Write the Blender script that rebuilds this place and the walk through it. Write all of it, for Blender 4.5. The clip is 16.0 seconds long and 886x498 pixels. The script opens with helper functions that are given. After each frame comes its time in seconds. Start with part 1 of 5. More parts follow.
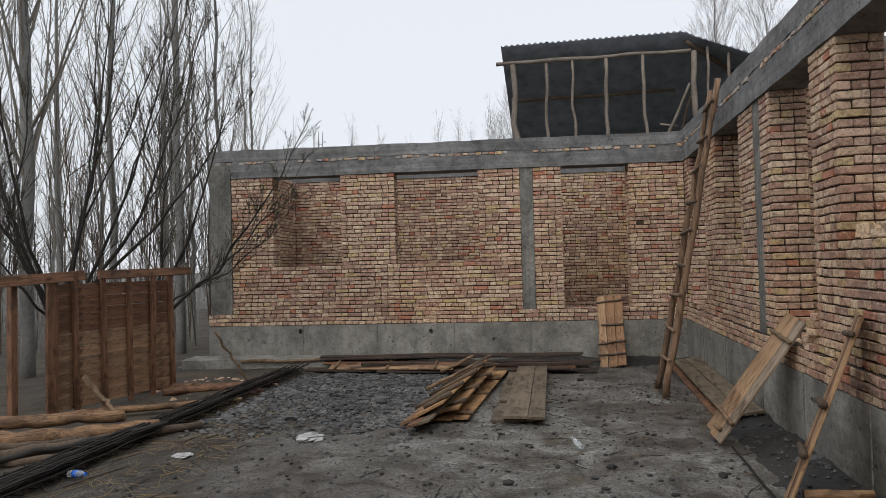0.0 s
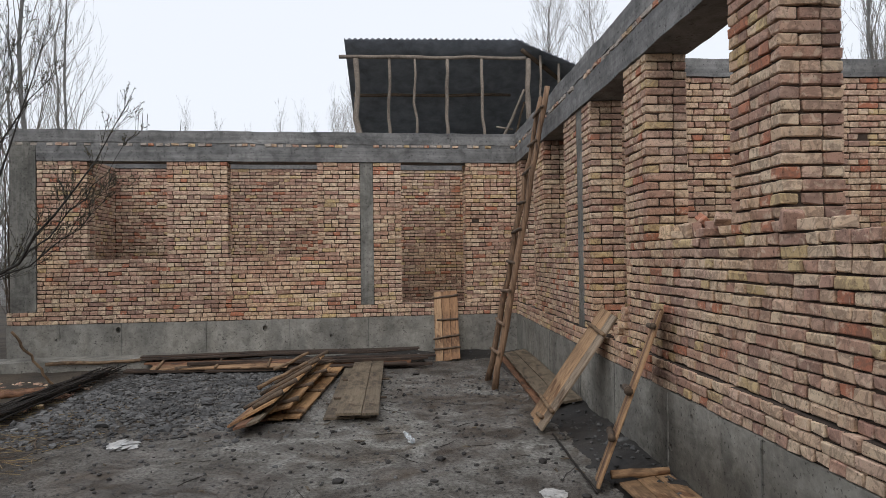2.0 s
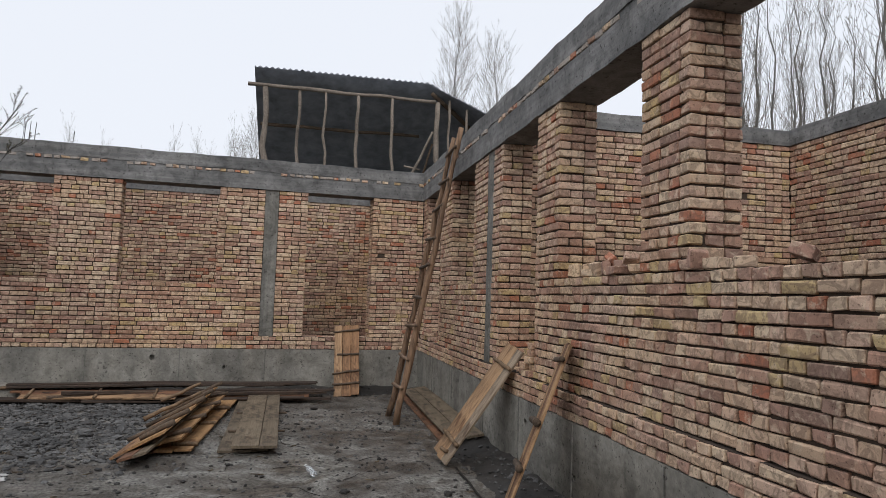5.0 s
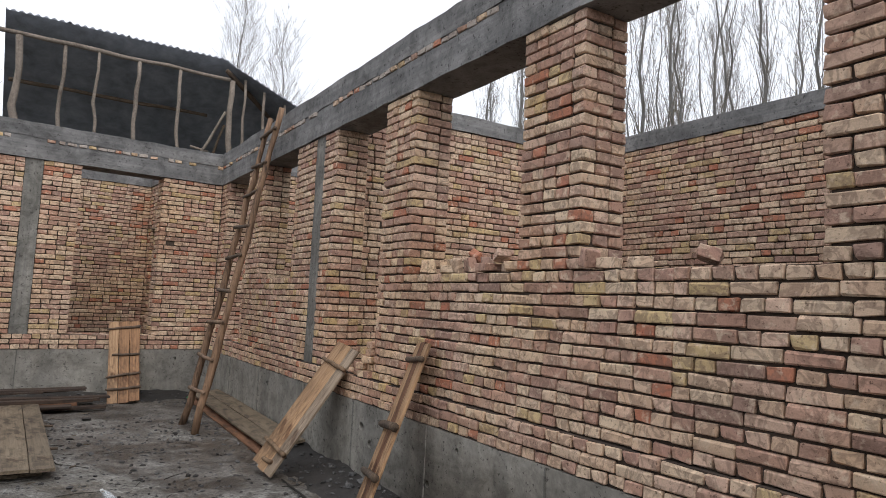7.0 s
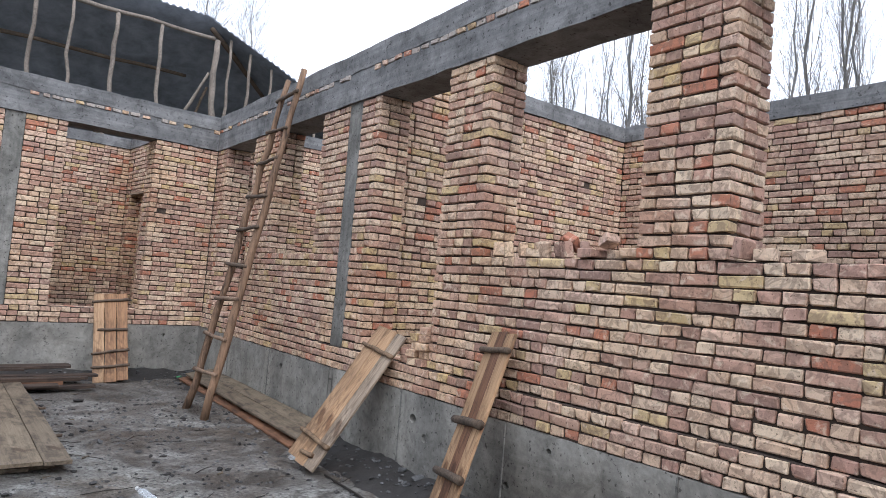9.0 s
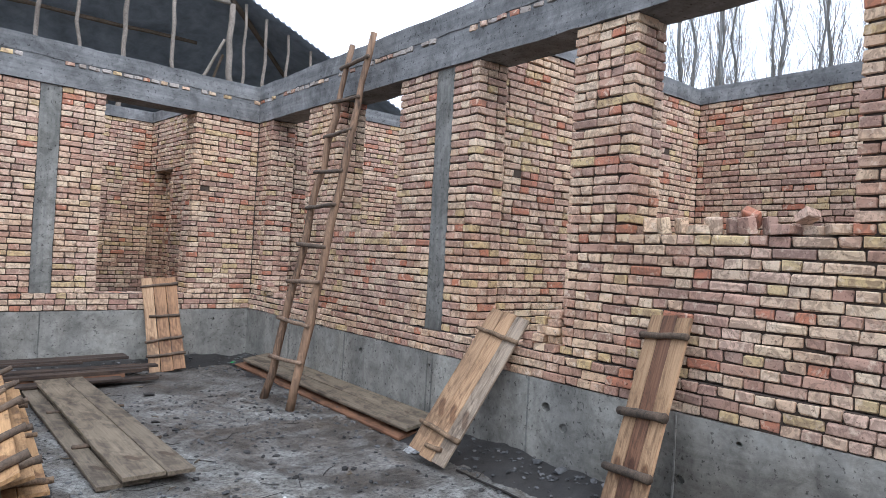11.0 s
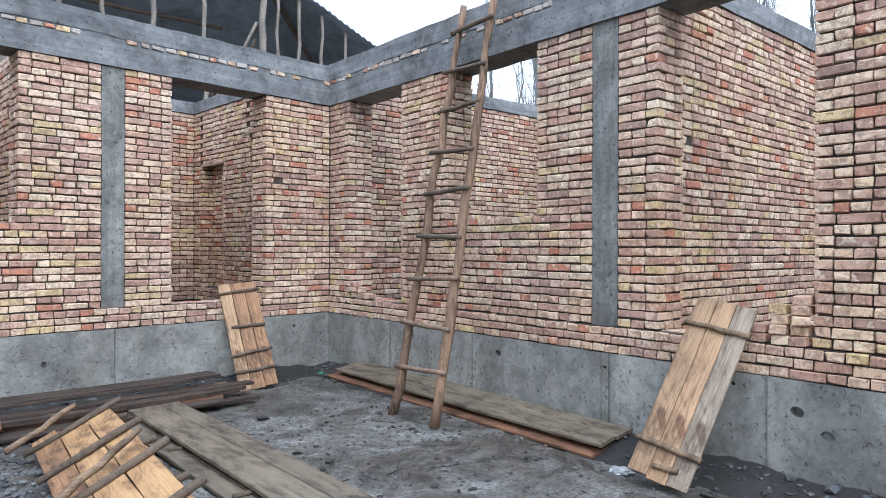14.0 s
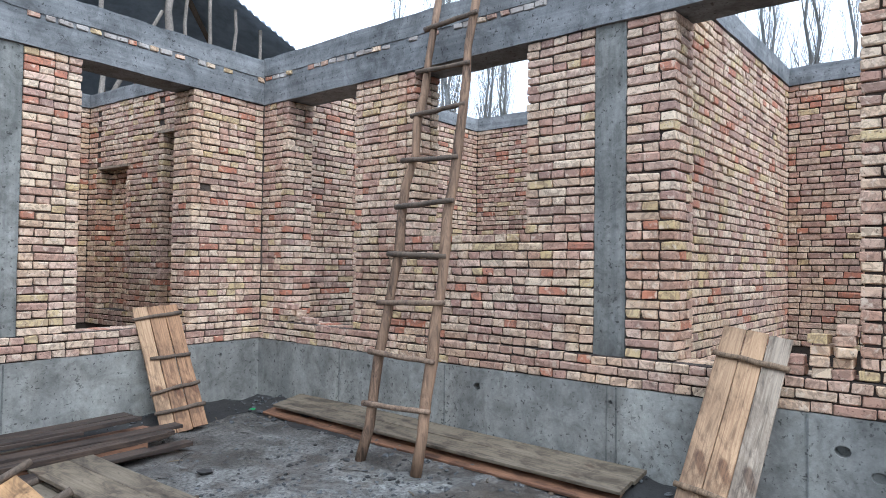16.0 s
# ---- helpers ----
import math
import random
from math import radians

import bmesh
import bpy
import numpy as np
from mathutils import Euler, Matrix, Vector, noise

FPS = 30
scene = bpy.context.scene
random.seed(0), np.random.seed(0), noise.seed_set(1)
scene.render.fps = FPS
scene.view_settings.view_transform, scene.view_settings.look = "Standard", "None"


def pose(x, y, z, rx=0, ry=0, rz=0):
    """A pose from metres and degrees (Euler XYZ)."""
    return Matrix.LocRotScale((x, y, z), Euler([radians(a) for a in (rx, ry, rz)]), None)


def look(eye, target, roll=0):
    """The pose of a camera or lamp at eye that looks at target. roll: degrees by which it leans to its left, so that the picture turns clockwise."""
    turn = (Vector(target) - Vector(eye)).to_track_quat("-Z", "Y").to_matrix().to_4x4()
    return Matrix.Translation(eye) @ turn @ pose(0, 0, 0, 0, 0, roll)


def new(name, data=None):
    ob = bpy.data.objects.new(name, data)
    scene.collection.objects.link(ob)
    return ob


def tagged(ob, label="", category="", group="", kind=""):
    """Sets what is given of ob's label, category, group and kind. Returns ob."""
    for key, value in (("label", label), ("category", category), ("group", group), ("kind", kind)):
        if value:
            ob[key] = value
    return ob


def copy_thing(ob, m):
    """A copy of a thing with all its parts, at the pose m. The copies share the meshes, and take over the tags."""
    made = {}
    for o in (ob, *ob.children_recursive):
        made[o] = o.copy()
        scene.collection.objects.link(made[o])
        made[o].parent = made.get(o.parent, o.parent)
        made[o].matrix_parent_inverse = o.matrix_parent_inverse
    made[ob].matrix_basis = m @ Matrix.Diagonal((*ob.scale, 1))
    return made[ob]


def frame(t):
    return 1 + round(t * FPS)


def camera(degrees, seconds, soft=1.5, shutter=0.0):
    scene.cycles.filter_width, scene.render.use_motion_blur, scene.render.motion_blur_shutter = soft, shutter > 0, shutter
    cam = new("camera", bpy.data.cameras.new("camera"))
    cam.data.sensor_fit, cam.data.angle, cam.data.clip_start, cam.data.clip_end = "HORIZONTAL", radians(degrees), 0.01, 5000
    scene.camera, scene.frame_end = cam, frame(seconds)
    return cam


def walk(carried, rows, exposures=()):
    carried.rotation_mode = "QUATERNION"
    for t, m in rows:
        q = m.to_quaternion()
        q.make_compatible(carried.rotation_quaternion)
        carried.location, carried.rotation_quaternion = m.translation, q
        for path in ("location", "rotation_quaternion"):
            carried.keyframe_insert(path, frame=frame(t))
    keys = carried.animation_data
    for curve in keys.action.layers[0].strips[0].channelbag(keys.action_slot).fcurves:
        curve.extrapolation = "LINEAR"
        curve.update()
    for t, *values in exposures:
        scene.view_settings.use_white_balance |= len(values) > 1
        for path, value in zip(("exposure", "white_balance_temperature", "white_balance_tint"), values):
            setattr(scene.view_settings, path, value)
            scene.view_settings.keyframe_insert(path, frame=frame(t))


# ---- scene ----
cam = camera(67.1, 16.0, soft=0.6)
PATH = [
    (0, (-2.233, -12.981, 1.889), (-2.589, -11.014, 1.935), -1.5),
    (0.5, (-2.218, -12.973, 1.898), (-2.511, -10.995, 1.944), -1.4),
    (1, (-2.201, -12.949, 1.893), (-2.43, -10.962, 1.905), -0.6),
    (1.5, (-2.19, -12.934, 1.895), (-2.257, -10.935, 1.905), -0.7),
    (2, (-2.158, -12.911, 1.885), (-2.049, -10.914, 1.908), -0.8),
    (2.5, (-2.14, -12.922, 1.888), (-1.834, -10.945, 1.906), -0.7),
    (3, (-2.143, -12.963, 1.901), (-1.777, -10.997, 1.92), -1.4),
    (3.2, (-2.146, -12.92, 1.91), (-1.798, -10.951, 1.904), -2.0),
    (5.3, (-2.383, -12.906, 1.742), (-1.939, -10.963, 1.91), 3.8),
    (5.5, (-2.394, -12.831, 1.723), (-1.926, -10.894, 1.901), 5.4),
    (6, (-2.482, -12.584, 1.682), (-1.742, -10.744, 1.943), 4.0),
    (6.5, (-2.669, -12.445, 1.697), (-1.728, -10.689, 1.872), 4.4),
    (7, (-2.892, -12.239, 1.734), (-1.838, -10.547, 1.903), 2.8),
    (7.5, (-3.038, -12.028, 1.745), (-1.939, -10.362, 1.865), 3.9),
    (8, (-3.215, -11.766, 1.721), (-2.111, -10.103, 1.842), 2.8),
    (8.2, (-3.264, -11.673, 1.716), (-2.173, -10.001, 1.826), 3.8),
    (10.3, (-3.936, -10.474, 1.712), (-2.554, -9.032, 1.808), 3.0),
    (10.5, (-4.019, -10.372, 1.702), (-2.642, -8.923, 1.756), 2.2),
    (11, (-4.221, -10.118, 1.758), (-2.975, -8.553, 1.778), 3.1),
    (11.5, (-4.354, -9.795, 1.761), (-3.239, -8.134, 1.798), 1.6),
    (12, (-4.446, -9.477, 1.604), (-3.277, -7.858, 1.709), 2.8),
    (12.5, (-4.616, -9.18, 1.679), (-3.273, -7.699, 1.73), 0.8),
    (13, (-4.701, -8.893, 1.721), (-3.414, -7.364, 1.781), -0.5),
    (13.5, (-4.784, -8.603, 1.712), (-3.55, -7.028, 1.735), 1.7),
    (14, (-4.896, -8.299, 1.676), (-3.606, -6.771, 1.674), 0.2),
    (14.5, (-4.925, -8.019, 1.683), (-3.625, -6.5, 1.641), 1.5),
    (15, (-4.905, -7.706, 1.693), (-3.545, -6.24, 1.693), 1.1),
    (15.5, (-4.92, -7.394, 1.705), (-3.46, -6.029, 1.763), 1.6),
    (16, (-5.0, -7.117, 1.709), (-3.462, -5.84, 1.757), 0.8),
]
EXPOSURE = [(0.0, -0.05, 6350, 11), (3.0, 0.10, 6250, 12), (5.5, -0.10, 6350, 12), (6.0, -0.20, 6450, 12), (6.4, -0.20, 6450, 13), (7.0, 0.29, 6300, 13), (7.5, 0.46, 6150, 13), (8.2, 0.72, 5900, 13), (10.4, 0.87, 5600, 12), (12.0, 1.13, 5350, 10), (13.5, 1.18, 5300, 8), (14.0, 1.23, 5250, 8), (14.5, 1.41, 5200, 7), (15.0, 1.39, 5200, 7), (16.0, 1.18, 5200, 7)]
walk(cam, [(t, look(eye, target, roll)) for t, eye, target, roll in PATH], EXPOSURE)

# ---- world and light: an overcast spring day ----
world = bpy.data.worlds.new("overcast")
scene.world = world
world.use_nodes = True
wt = world.node_tree
wt.nodes.clear()
sky = wt.nodes.new("ShaderNodeTexSky")
sky.sky_type = "NISHITA"
sky.sun_disc = False
sky.sun_elevation, sky.sun_rotation = radians(42), radians(200)
sky.air_density, sky.dust_density, sky.ozone_density = 1.0, 6.0, 1.0
gain = wt.nodes.new("ShaderNodeVectorMath")
gain.operation = "SCALE"
gain.inputs["Scale"].default_value = 0.1
cloud = wt.nodes.new("ShaderNodeMix")
cloud.data_type = "RGBA"
cloud.inputs["Factor"].default_value = 0.86
cloud.inputs[7].default_value = (0.97, 1.0, 1.03, 1)
back = wt.nodes.new("ShaderNodeBackground")
back.inputs["Strength"].default_value = 1.0
wout = wt.nodes.new("ShaderNodeOutputWorld")
wt.links.new(sky.outputs["Color"], gain.inputs[0])
wt.links.new(gain.outputs["Vector"], cloud.inputs[6])
wt.links.new(cloud.outputs[2], back.inputs["Color"])
wt.links.new(back.outputs["Background"], wout.inputs["Surface"])

sun = new("sun", bpy.data.lights.new("sun", "SUN"))
sun.data.energy, sun.data.angle, sun.data.color = 1.0, radians(40), (1.0, 0.97, 0.92)
sun.matrix_world = look((-4, -14, 16), (0, -2, 0))

# ---- materials ----
def node_mat(name, rough=0.85):
    m = bpy.data.materials.new(name)
    m.use_nodes = True
    nt = m.node_tree
    b = nt.nodes["Principled BSDF"]
    b.inputs["Roughness"].default_value = rough
    return m, nt, b


def ramp(nt, source, stops, mode="LINEAR"):
    r = nt.nodes.new("ShaderNodeValToRGB")
    r.color_ramp.interpolation = mode
    e = r.color_ramp.elements
    while len(e) < len(stops):
        e.new(0.5)
    for k, (p, c) in enumerate(stops):
        e[k].position = p
        e[k].color = (*c, 1) if len(c) == 3 else c
    nt.links.new(source, r.inputs["Fac"])
    return r.outputs["Color"]


def noise_tex(nt, coords, scale, detail=5.0, rough=0.6, distort=0.0):
    n = nt.nodes.new("ShaderNodeTexNoise")
    n.inputs["Scale"].default_value = scale
    n.inputs["Detail"].default_value = detail
    n.inputs["Roughness"].default_value = rough
    n.inputs["Distortion"].default_value = distort
    nt.links.new(coords, n.inputs["Vector"])
    return n.outputs["Fac"]


def mix(nt, fac, a, b, blend="MIX"):
    n = nt.nodes.new("ShaderNodeMix")
    n.data_type, n.blend_type = "RGBA", blend
    for socket, v in ((n.inputs["Factor"], fac), (n.inputs[6], a), (n.inputs[7], b)):
        if isinstance(v, (int, float)):
            socket.default_value = v
        elif isinstance(v, tuple):
            socket.default_value = (*v, 1)
        else:
            nt.links.new(v, socket)
    return n.outputs[2]


def maths(nt, op, a, b=0.0):
    n = nt.nodes.new("ShaderNodeMath")
    n.operation = op
    for k, v in enumerate((a, b)):
        if isinstance(v, (int, float)):
            n.inputs[k].default_value = v
        else:
            nt.links.new(v, n.inputs[k])
    return n.outputs[0]


def bump(nt, b, height, strength=0.5, distance=0.01):
    n = nt.nodes.new("ShaderNodeBump")
    n.inputs["Strength"].default_value = strength
    n.inputs["Distance"].default_value = distance
    nt.links.new(height, n.inputs["Height"])
    nt.links.new(n.outputs["Normal"], b.inputs["Normal"])


def place_coords(nt, scale=(1, 1, 1)):
    g = nt.nodes.new("ShaderNodeNewGeometry")
    if scale == (1, 1, 1):
        return g.outputs["Position"], g
    v = nt.nodes.new("ShaderNodeVectorMath")
    v.operation = "MULTIPLY"
    v.inputs[1].default_value = scale
    nt.links.new(g.outputs["Position"], v.inputs[0])
    return v.outputs[0], g


def own_coords(nt, scale=(1, 1, 1)):
    t = nt.nodes.new("ShaderNodeTexCoord")
    v = nt.nodes.new("ShaderNodeVectorMath")
    v.operation = "MULTIPLY"
    v.inputs[1].default_value = scale
    nt.links.new(t.outputs["Object"], v.inputs[0])
    return v.outputs[0]


BRICK_TONES = [(0.0, (0.70, 0.52, 0.37)), (0.14, (0.82, 0.67, 0.49)), (0.27, (0.58, 0.40, 0.31)), (0.39, (0.48, 0.29, 0.23)),
               (0.49, (0.77, 0.60, 0.44)), (0.62, (0.54, 0.33, 0.25)), (0.72, (0.37, 0.24, 0.20)), (0.79, (0.66, 0.52, 0.27)), (0.86, (0.52, 0.18, 0.10)), (0.915, (0.74, 0.54, 0.42))]


def brick_material(name, per_island):
    m, nt, b = node_mat(name, 0.88)
    pos, geo = place_coords(nt)
    if per_island:
        rnd = geo.outputs["Random Per Island"]
    else:
        rnd = nt.nodes.new("ShaderNodeObjectInfo").outputs["Random"]
    tone = ramp(nt, rnd, BRICK_TONES, "CONSTANT")
    # second, finer lot drawn from the same random number
    lot = maths(nt, "FRACT", maths(nt, "MULTIPLY", rnd, 37.7))
    tone = mix(nt, 0.22, tone, ramp(nt, lot, [(0.0, (0.56, 0.42, 0.32)), (0.5, (0.60, 0.44, 0.31)), (1.0, (0.44, 0.27, 0.20))]))
    shift = nt.nodes.new("ShaderNodeCombineXYZ")
    nt.links.new(maths(nt, "MULTIPLY", rnd, 40.0), shift.inputs[0])
    nt.links.new(maths(nt, "MULTIPLY", rnd, 91.0), shift.inputs[1])
    moved = nt.nodes.new("ShaderNodeVectorMath")
    nt.links.new(pos, moved.inputs[0])
    nt.links.new(shift.outputs[0], moved.inputs[1])
    swirl = noise_tex(nt, moved.outputs[0], 8.5, 3.0, 0.6, 0.8)
    band = ramp(nt, swirl, [(0.46, (0, 0, 0)), (0.51, (1, 1, 1)), (0.56, (1, 1, 1)), (0.60, (0, 0, 0))])
    tone = mix(nt, maths(nt, "MULTIPLY", band, 0.50), tone, (0.23, 0.15, 0.115))
    scorch = ramp(nt, noise_tex(nt, moved.outputs[0], 19.0, 4.0, 0.65, 1.2), [(0.56, (0, 0, 0)), (0.66, (1, 1, 1))])
    tone = mix(nt, maths(nt, "MULTIPLY", scorch, 0.42), tone, (0.16, 0.10, 0.075))
    ochre = ramp(nt, noise_tex(nt, pos, 0.55, 3.0, 0.6, 0.5), [(0.47, (0, 0, 0)), (0.62, (1, 1, 1))])
    tone = mix(nt, maths(nt, "MULTIPLY", ochre, 0.45), tone, (1.0, 0.90, 0.70), "MULTIPLY")
    pale = ramp(nt, noise_tex(nt, moved.outputs[0], 14.0, 4.0, 0.6, 0.6), [(0.56, (0, 0, 0)), (0.66, (1, 1, 1))])
    tone = mix(nt, maths(nt, "MULTIPLY", pale, 0.6), tone, (0.80, 0.66, 0.50))
    pits = ramp(nt, noise_tex(nt, pos, 48.0, 3.0, 0.6), [(0.30, (0.30, 0.26, 0.24)), (0.38, (1, 1, 1))])
    tone = mix(nt, 0.9, tone, pits, "MULTIPLY")
    grit = noise_tex(nt, pos, 120.0, 4.0, 0.7)
    tone = mix(nt, 0.5, tone, ramp(nt, grit, [(0.3, (0.62, 0.62, 0.62)), (0.7, (1.08, 1.08, 1.08))]), "MULTIPLY")
    # damp and grime in broad patches over the wall
    grime = ramp(nt, noise_tex(nt, pos, 0.9, 4.0, 0.65, 0.4), [(0.45, (1, 1, 1)), (0.74, (0.68, 0.65, 0.64))])
    tone = mix(nt, 0.8, tone, grime, "MULTIPLY")
    tone = mix(nt, 1.0, tone, (1.0, 0.975, 0.95), "MULTIPLY")
    nt.links.new(tone, b.inputs["Base Color"])
    bump(nt, b, maths(nt, "ADD", noise_tex(nt, pos, 55.0, 5.0, 0.7), maths(nt, "MULTIPLY", grit, 0.4)), 0.7, 0.006)
    return m


def plain_stone(name, dark, light, spots, rough=0.85, streak=None, fine=60.0, lots=False, honeycomb=False):
    m, nt, b = node_mat(name, rough)
    pos, geo = place_coords(nt)
    base = ramp(nt, noise_tex(nt, pos, 1.3, 6.0, 0.65, 0.5), [(0.32, dark), (0.68, light)])
    stain = ramp(nt, noise_tex(nt, pos, 6.0, 6.0, 0.7, 0.8), [(0.45, (1, 1, 1)), (0.72, spots)])
    base = mix(nt, 0.9, base, stain, "MULTIPLY")
    if streak:
        sp, _ = place_coords(nt, streak)
        run = ramp(nt, noise_tex(nt, sp, 1.0, 4.0, 0.6), [(0.42, (0.72, 0.73, 0.75)), (0.62, (1.08, 1.08, 1.08))])
        base = mix(nt, 0.85, base, run, "MULTIPLY")
    grit = noise_tex(nt, pos, fine, 5.0, 0.75)
    base = mix(nt, 0.45, base, ramp(nt, grit, [(0.3, (0.5, 0.5, 0.5)), (0.7, (1.1, 1.1, 1.1))]), "MULTIPLY")
    pits = ramp(nt, noise_tex(nt, pos, 30.0, 3.0, 0.55), [(0.31, (0.28, 0.27, 0.26)), (0.38, (1, 1, 1))])
    base = mix(nt, 0.9, base, pits, "MULTIPLY")
    if honeycomb:
        # air holes and spalls that come in patches
        area = ramp(nt, noise_tex(nt, pos, 2.1, 3.0, 0.6, 0.6), [(0.55, (0, 0, 0)), (0.64, (1, 1, 1))])
        holes = ramp(nt, noise_tex(nt, pos, 24.0, 2.0, 0.5, 0.3), [(0.36, (1, 1, 1)), (0.41, (0, 0, 0))])
        base = mix(nt, maths(nt, "MULTIPLY", maths(nt, "MULTIPLY", area, holes), 0.7), base, (0.055, 0.052, 0.046))
        wash = ramp(nt, noise_tex(nt, pos, 0.8, 5.0, 0.7, 1.0), [(0.52, (1, 1, 1)), (0.66, (0.70, 0.69, 0.68))])
        base = mix(nt, 0.9, base, wash, "MULTIPLY")
    if lots:
        each = ramp(nt, geo.outputs["Random Per Island"], [(0.0, (0.35, 0.34, 0.33)), (0.55, (0.85, 0.86, 0.87)), (0.9, (1.15, 1.15, 1.15)), (1.0, (1.5, 1.46, 1.4))])
        base = mix(nt, 1.0, base, each, "MULTIPLY")
    nt.links.new(base, b.inputs["Base Color"])
    bump(nt, b, grit, 0.5, 0.006)
    return m


def wood_material(name, light, dark, rough=0.75, knots=True):
    m, nt, b = node_mat(name, rough)
    c = own_coords(nt, (1.2, 38.0, 38.0))
    info = nt.nodes.new("ShaderNodeObjectInfo")
    off = nt.nodes.new("ShaderNodeVectorMath")
    nt.links.new(c, off.inputs[0])
    com = nt.nodes.new("ShaderNodeCombineXYZ")
    for k in range(3):
        nt.links.new(maths(nt, "MULTIPLY", info.outputs["Random"], 31.0 + 17 * k), com.inputs[k])
    nt.links.new(com.outputs[0], off.inputs[1])
    grain = noise_tex(nt, off.outputs[0], 1.6, 5.0, 0.6, 0.9)
    col = ramp(nt, grain, [(0.30, dark), (0.62, light)])
    big = own_coords(nt, (1.6, 4.0, 4.0))
    patch = ramp(nt, noise_tex(nt, big, 1.7, 4.0, 0.65, 0.5), [(0.38, (0.40, 0.37, 0.35)), (0.50, (0.9, 0.88, 0.86)), (0.62, (1.12, 1.12, 1.12))])
    dirt = ramp(nt, noise_tex(nt, own_coords(nt, (5.0, 14.0, 14.0)), 1.0, 5.0, 0.7, 0.8), [(0.52, (1, 1, 1)), (0.66, (0.45, 0.42, 0.40))])
    col = mix(nt, 0.8, col, dirt, "MULTIPLY")
    col = mix(nt, 0.9, col, patch, "MULTIPLY")
    vary = ramp(nt, info.outputs["Random"], [(0.0, (0.84, 0.83, 0.83)), (1.0, (1.12, 1.10, 1.07))])
    col = mix(nt, 1.0, col, vary, "MULTIPLY")
    if knots:
        kn = ramp(nt, noise_tex(nt, own_coords(nt, (3.5, 9.0, 9.0)), 1.0, 1.0, 0.4), [(0.70, (1, 1, 1)), (0.76, (0.45, 0.36, 0.30))])
        col = mix(nt, 0.9, col, kn, "MULTIPLY")
    nt.links.new(col, b.inputs["Base Color"])
    bump(nt, b, grain, 0.45, 0.004)
    return m


def bark_material(name, dark, light, rough=0.9, stretch=(1, 1, 0.7), grain=34.0):
    m, nt, b = node_mat(name, rough)
    pos, geo = place_coords(nt, stretch)
    n1 = noise_tex(nt, pos, grain, 6.0, 0.72, 0.7)
    n2 = noise_tex(nt, pos, 3.0, 3.0, 0.6)
    col = ramp(nt, maths(nt, "ADD", maths(nt, "MULTIPLY", n1, 0.6), maths(nt, "MULTIPLY", n2, 0.4)), [(0.36, dark), (0.62, light)])
    nt.links.new(col, b.inputs["Base Color"])
    bump(nt, b, n1, 0.7, 0.01)
    return m


def ground_material():
    m, nt, b = node_mat("wet_mud", 0.8)
    pos, geo = place_coords(nt)
    big = noise_tex(nt, pos, 0.45, 6.0, 0.66, 0.9)
    mid = noise_tex(nt, pos, 2.6, 8.0, 0.72, 0.8)
    fine = noise_tex(nt, pos, 30.0, 6.0, 0.78)
    mud = ramp(nt, big, [(0.38, (0.078, 0.067, 0.056)), (0.46, (0.120, 0.113, 0.104)), (0.53, (0.172, 0.169, 0.158)), (0.58, (0.142, 0.136, 0.124)), (0.64, (0.100, 0.088, 0.074))])
    mud = mix(nt, 0.9, mud, ramp(nt, mid, [(0.40, (0.46, 0.43, 0.40)), (0.475, (0.82, 0.80, 0.78)), (0.52, (1.0, 1.0, 1.0)), (0.61, (1.5, 1.51, 1.52))]), "MULTIPLY")
    mud = mix(nt, 0.85, mud, ramp(nt, fine, [(0.39, (0.28, 0.26, 0.25)), (0.50, (1.0, 1.0, 1.0)), (0.62, (1.45, 1.45, 1.45))]), "MULTIPLY")
    earth = ramp(nt, noise_tex(nt, pos, 0.9, 5.0, 0.65, 1.2), [(0.56, (0, 0, 0)), (0.66, (1, 1, 1))])
    mud = mix(nt, maths(nt, "MULTIPLY", earth, 0.35), mud, (0.105, 0.080, 0.055))
    away = nt.nodes.new("ShaderNodeVectorMath")
    away.operation = "DISTANCE"
    away.inputs[1].default_value = (-2.0, -5.2, 0.0)
    nt.links.new(pos, away.inputs[0])
    ring = maths(nt, "ADD", maths(nt, "MULTIPLY", away.outputs["Value"], 0.12), maths(nt, "MULTIPLY", maths(nt, "SUBTRACT", big, 0.5), 1.3))
    spill = ramp(nt, ring, [(0.22, (1, 1, 1)), (0.55, (0, 0, 0))])
    mud = mix(nt, 1.0, mud, mix(nt, spill, (0.62, 0.57, 0.52), (1.45, 1.45, 1.42)), "MULTIPLY")
    nt.links.new(mud, b.inputs["Base Color"])
    wet = ramp(nt, maths(nt, "ADD", maths(nt, "MULTIPLY", big, 0.45), maths(nt, "MULTIPLY", mid, 0.55)), [(0.40, (0.28, 0.28, 0.28)), (0.54, (0.9, 0.9, 0.9))])
    nt.links.new(wet, b.inputs["Roughness"])
    bump(nt, b, maths(nt, "ADD", maths(nt, "MULTIPLY", mid, 1.0), maths(nt, "MULTIPLY", fine, 0.6)), 1.0, 0.055)
    return m


def flat_mat(name, colour, rough=0.6, metal=0.0, var=0.25, scale=18.0):
    m, nt, b = node_mat(name, rough)
    pos, geo = place_coords(nt)
    n = noise_tex(nt, pos, scale, 5.0, 0.65, 0.3)
    lo, hi = 1 - var, 1 + var
    col = mix(nt, 1.0, colour, ramp(nt, n, [(0.3, (lo, lo, lo)), (0.7, (hi, hi, hi))]), "MULTIPLY")
    nt.links.new(col, b.inputs["Base Color"])
    b.inputs["Metallic"].default_value = metal
    bump(nt, b, n, 0.2, 0.004)
    return m


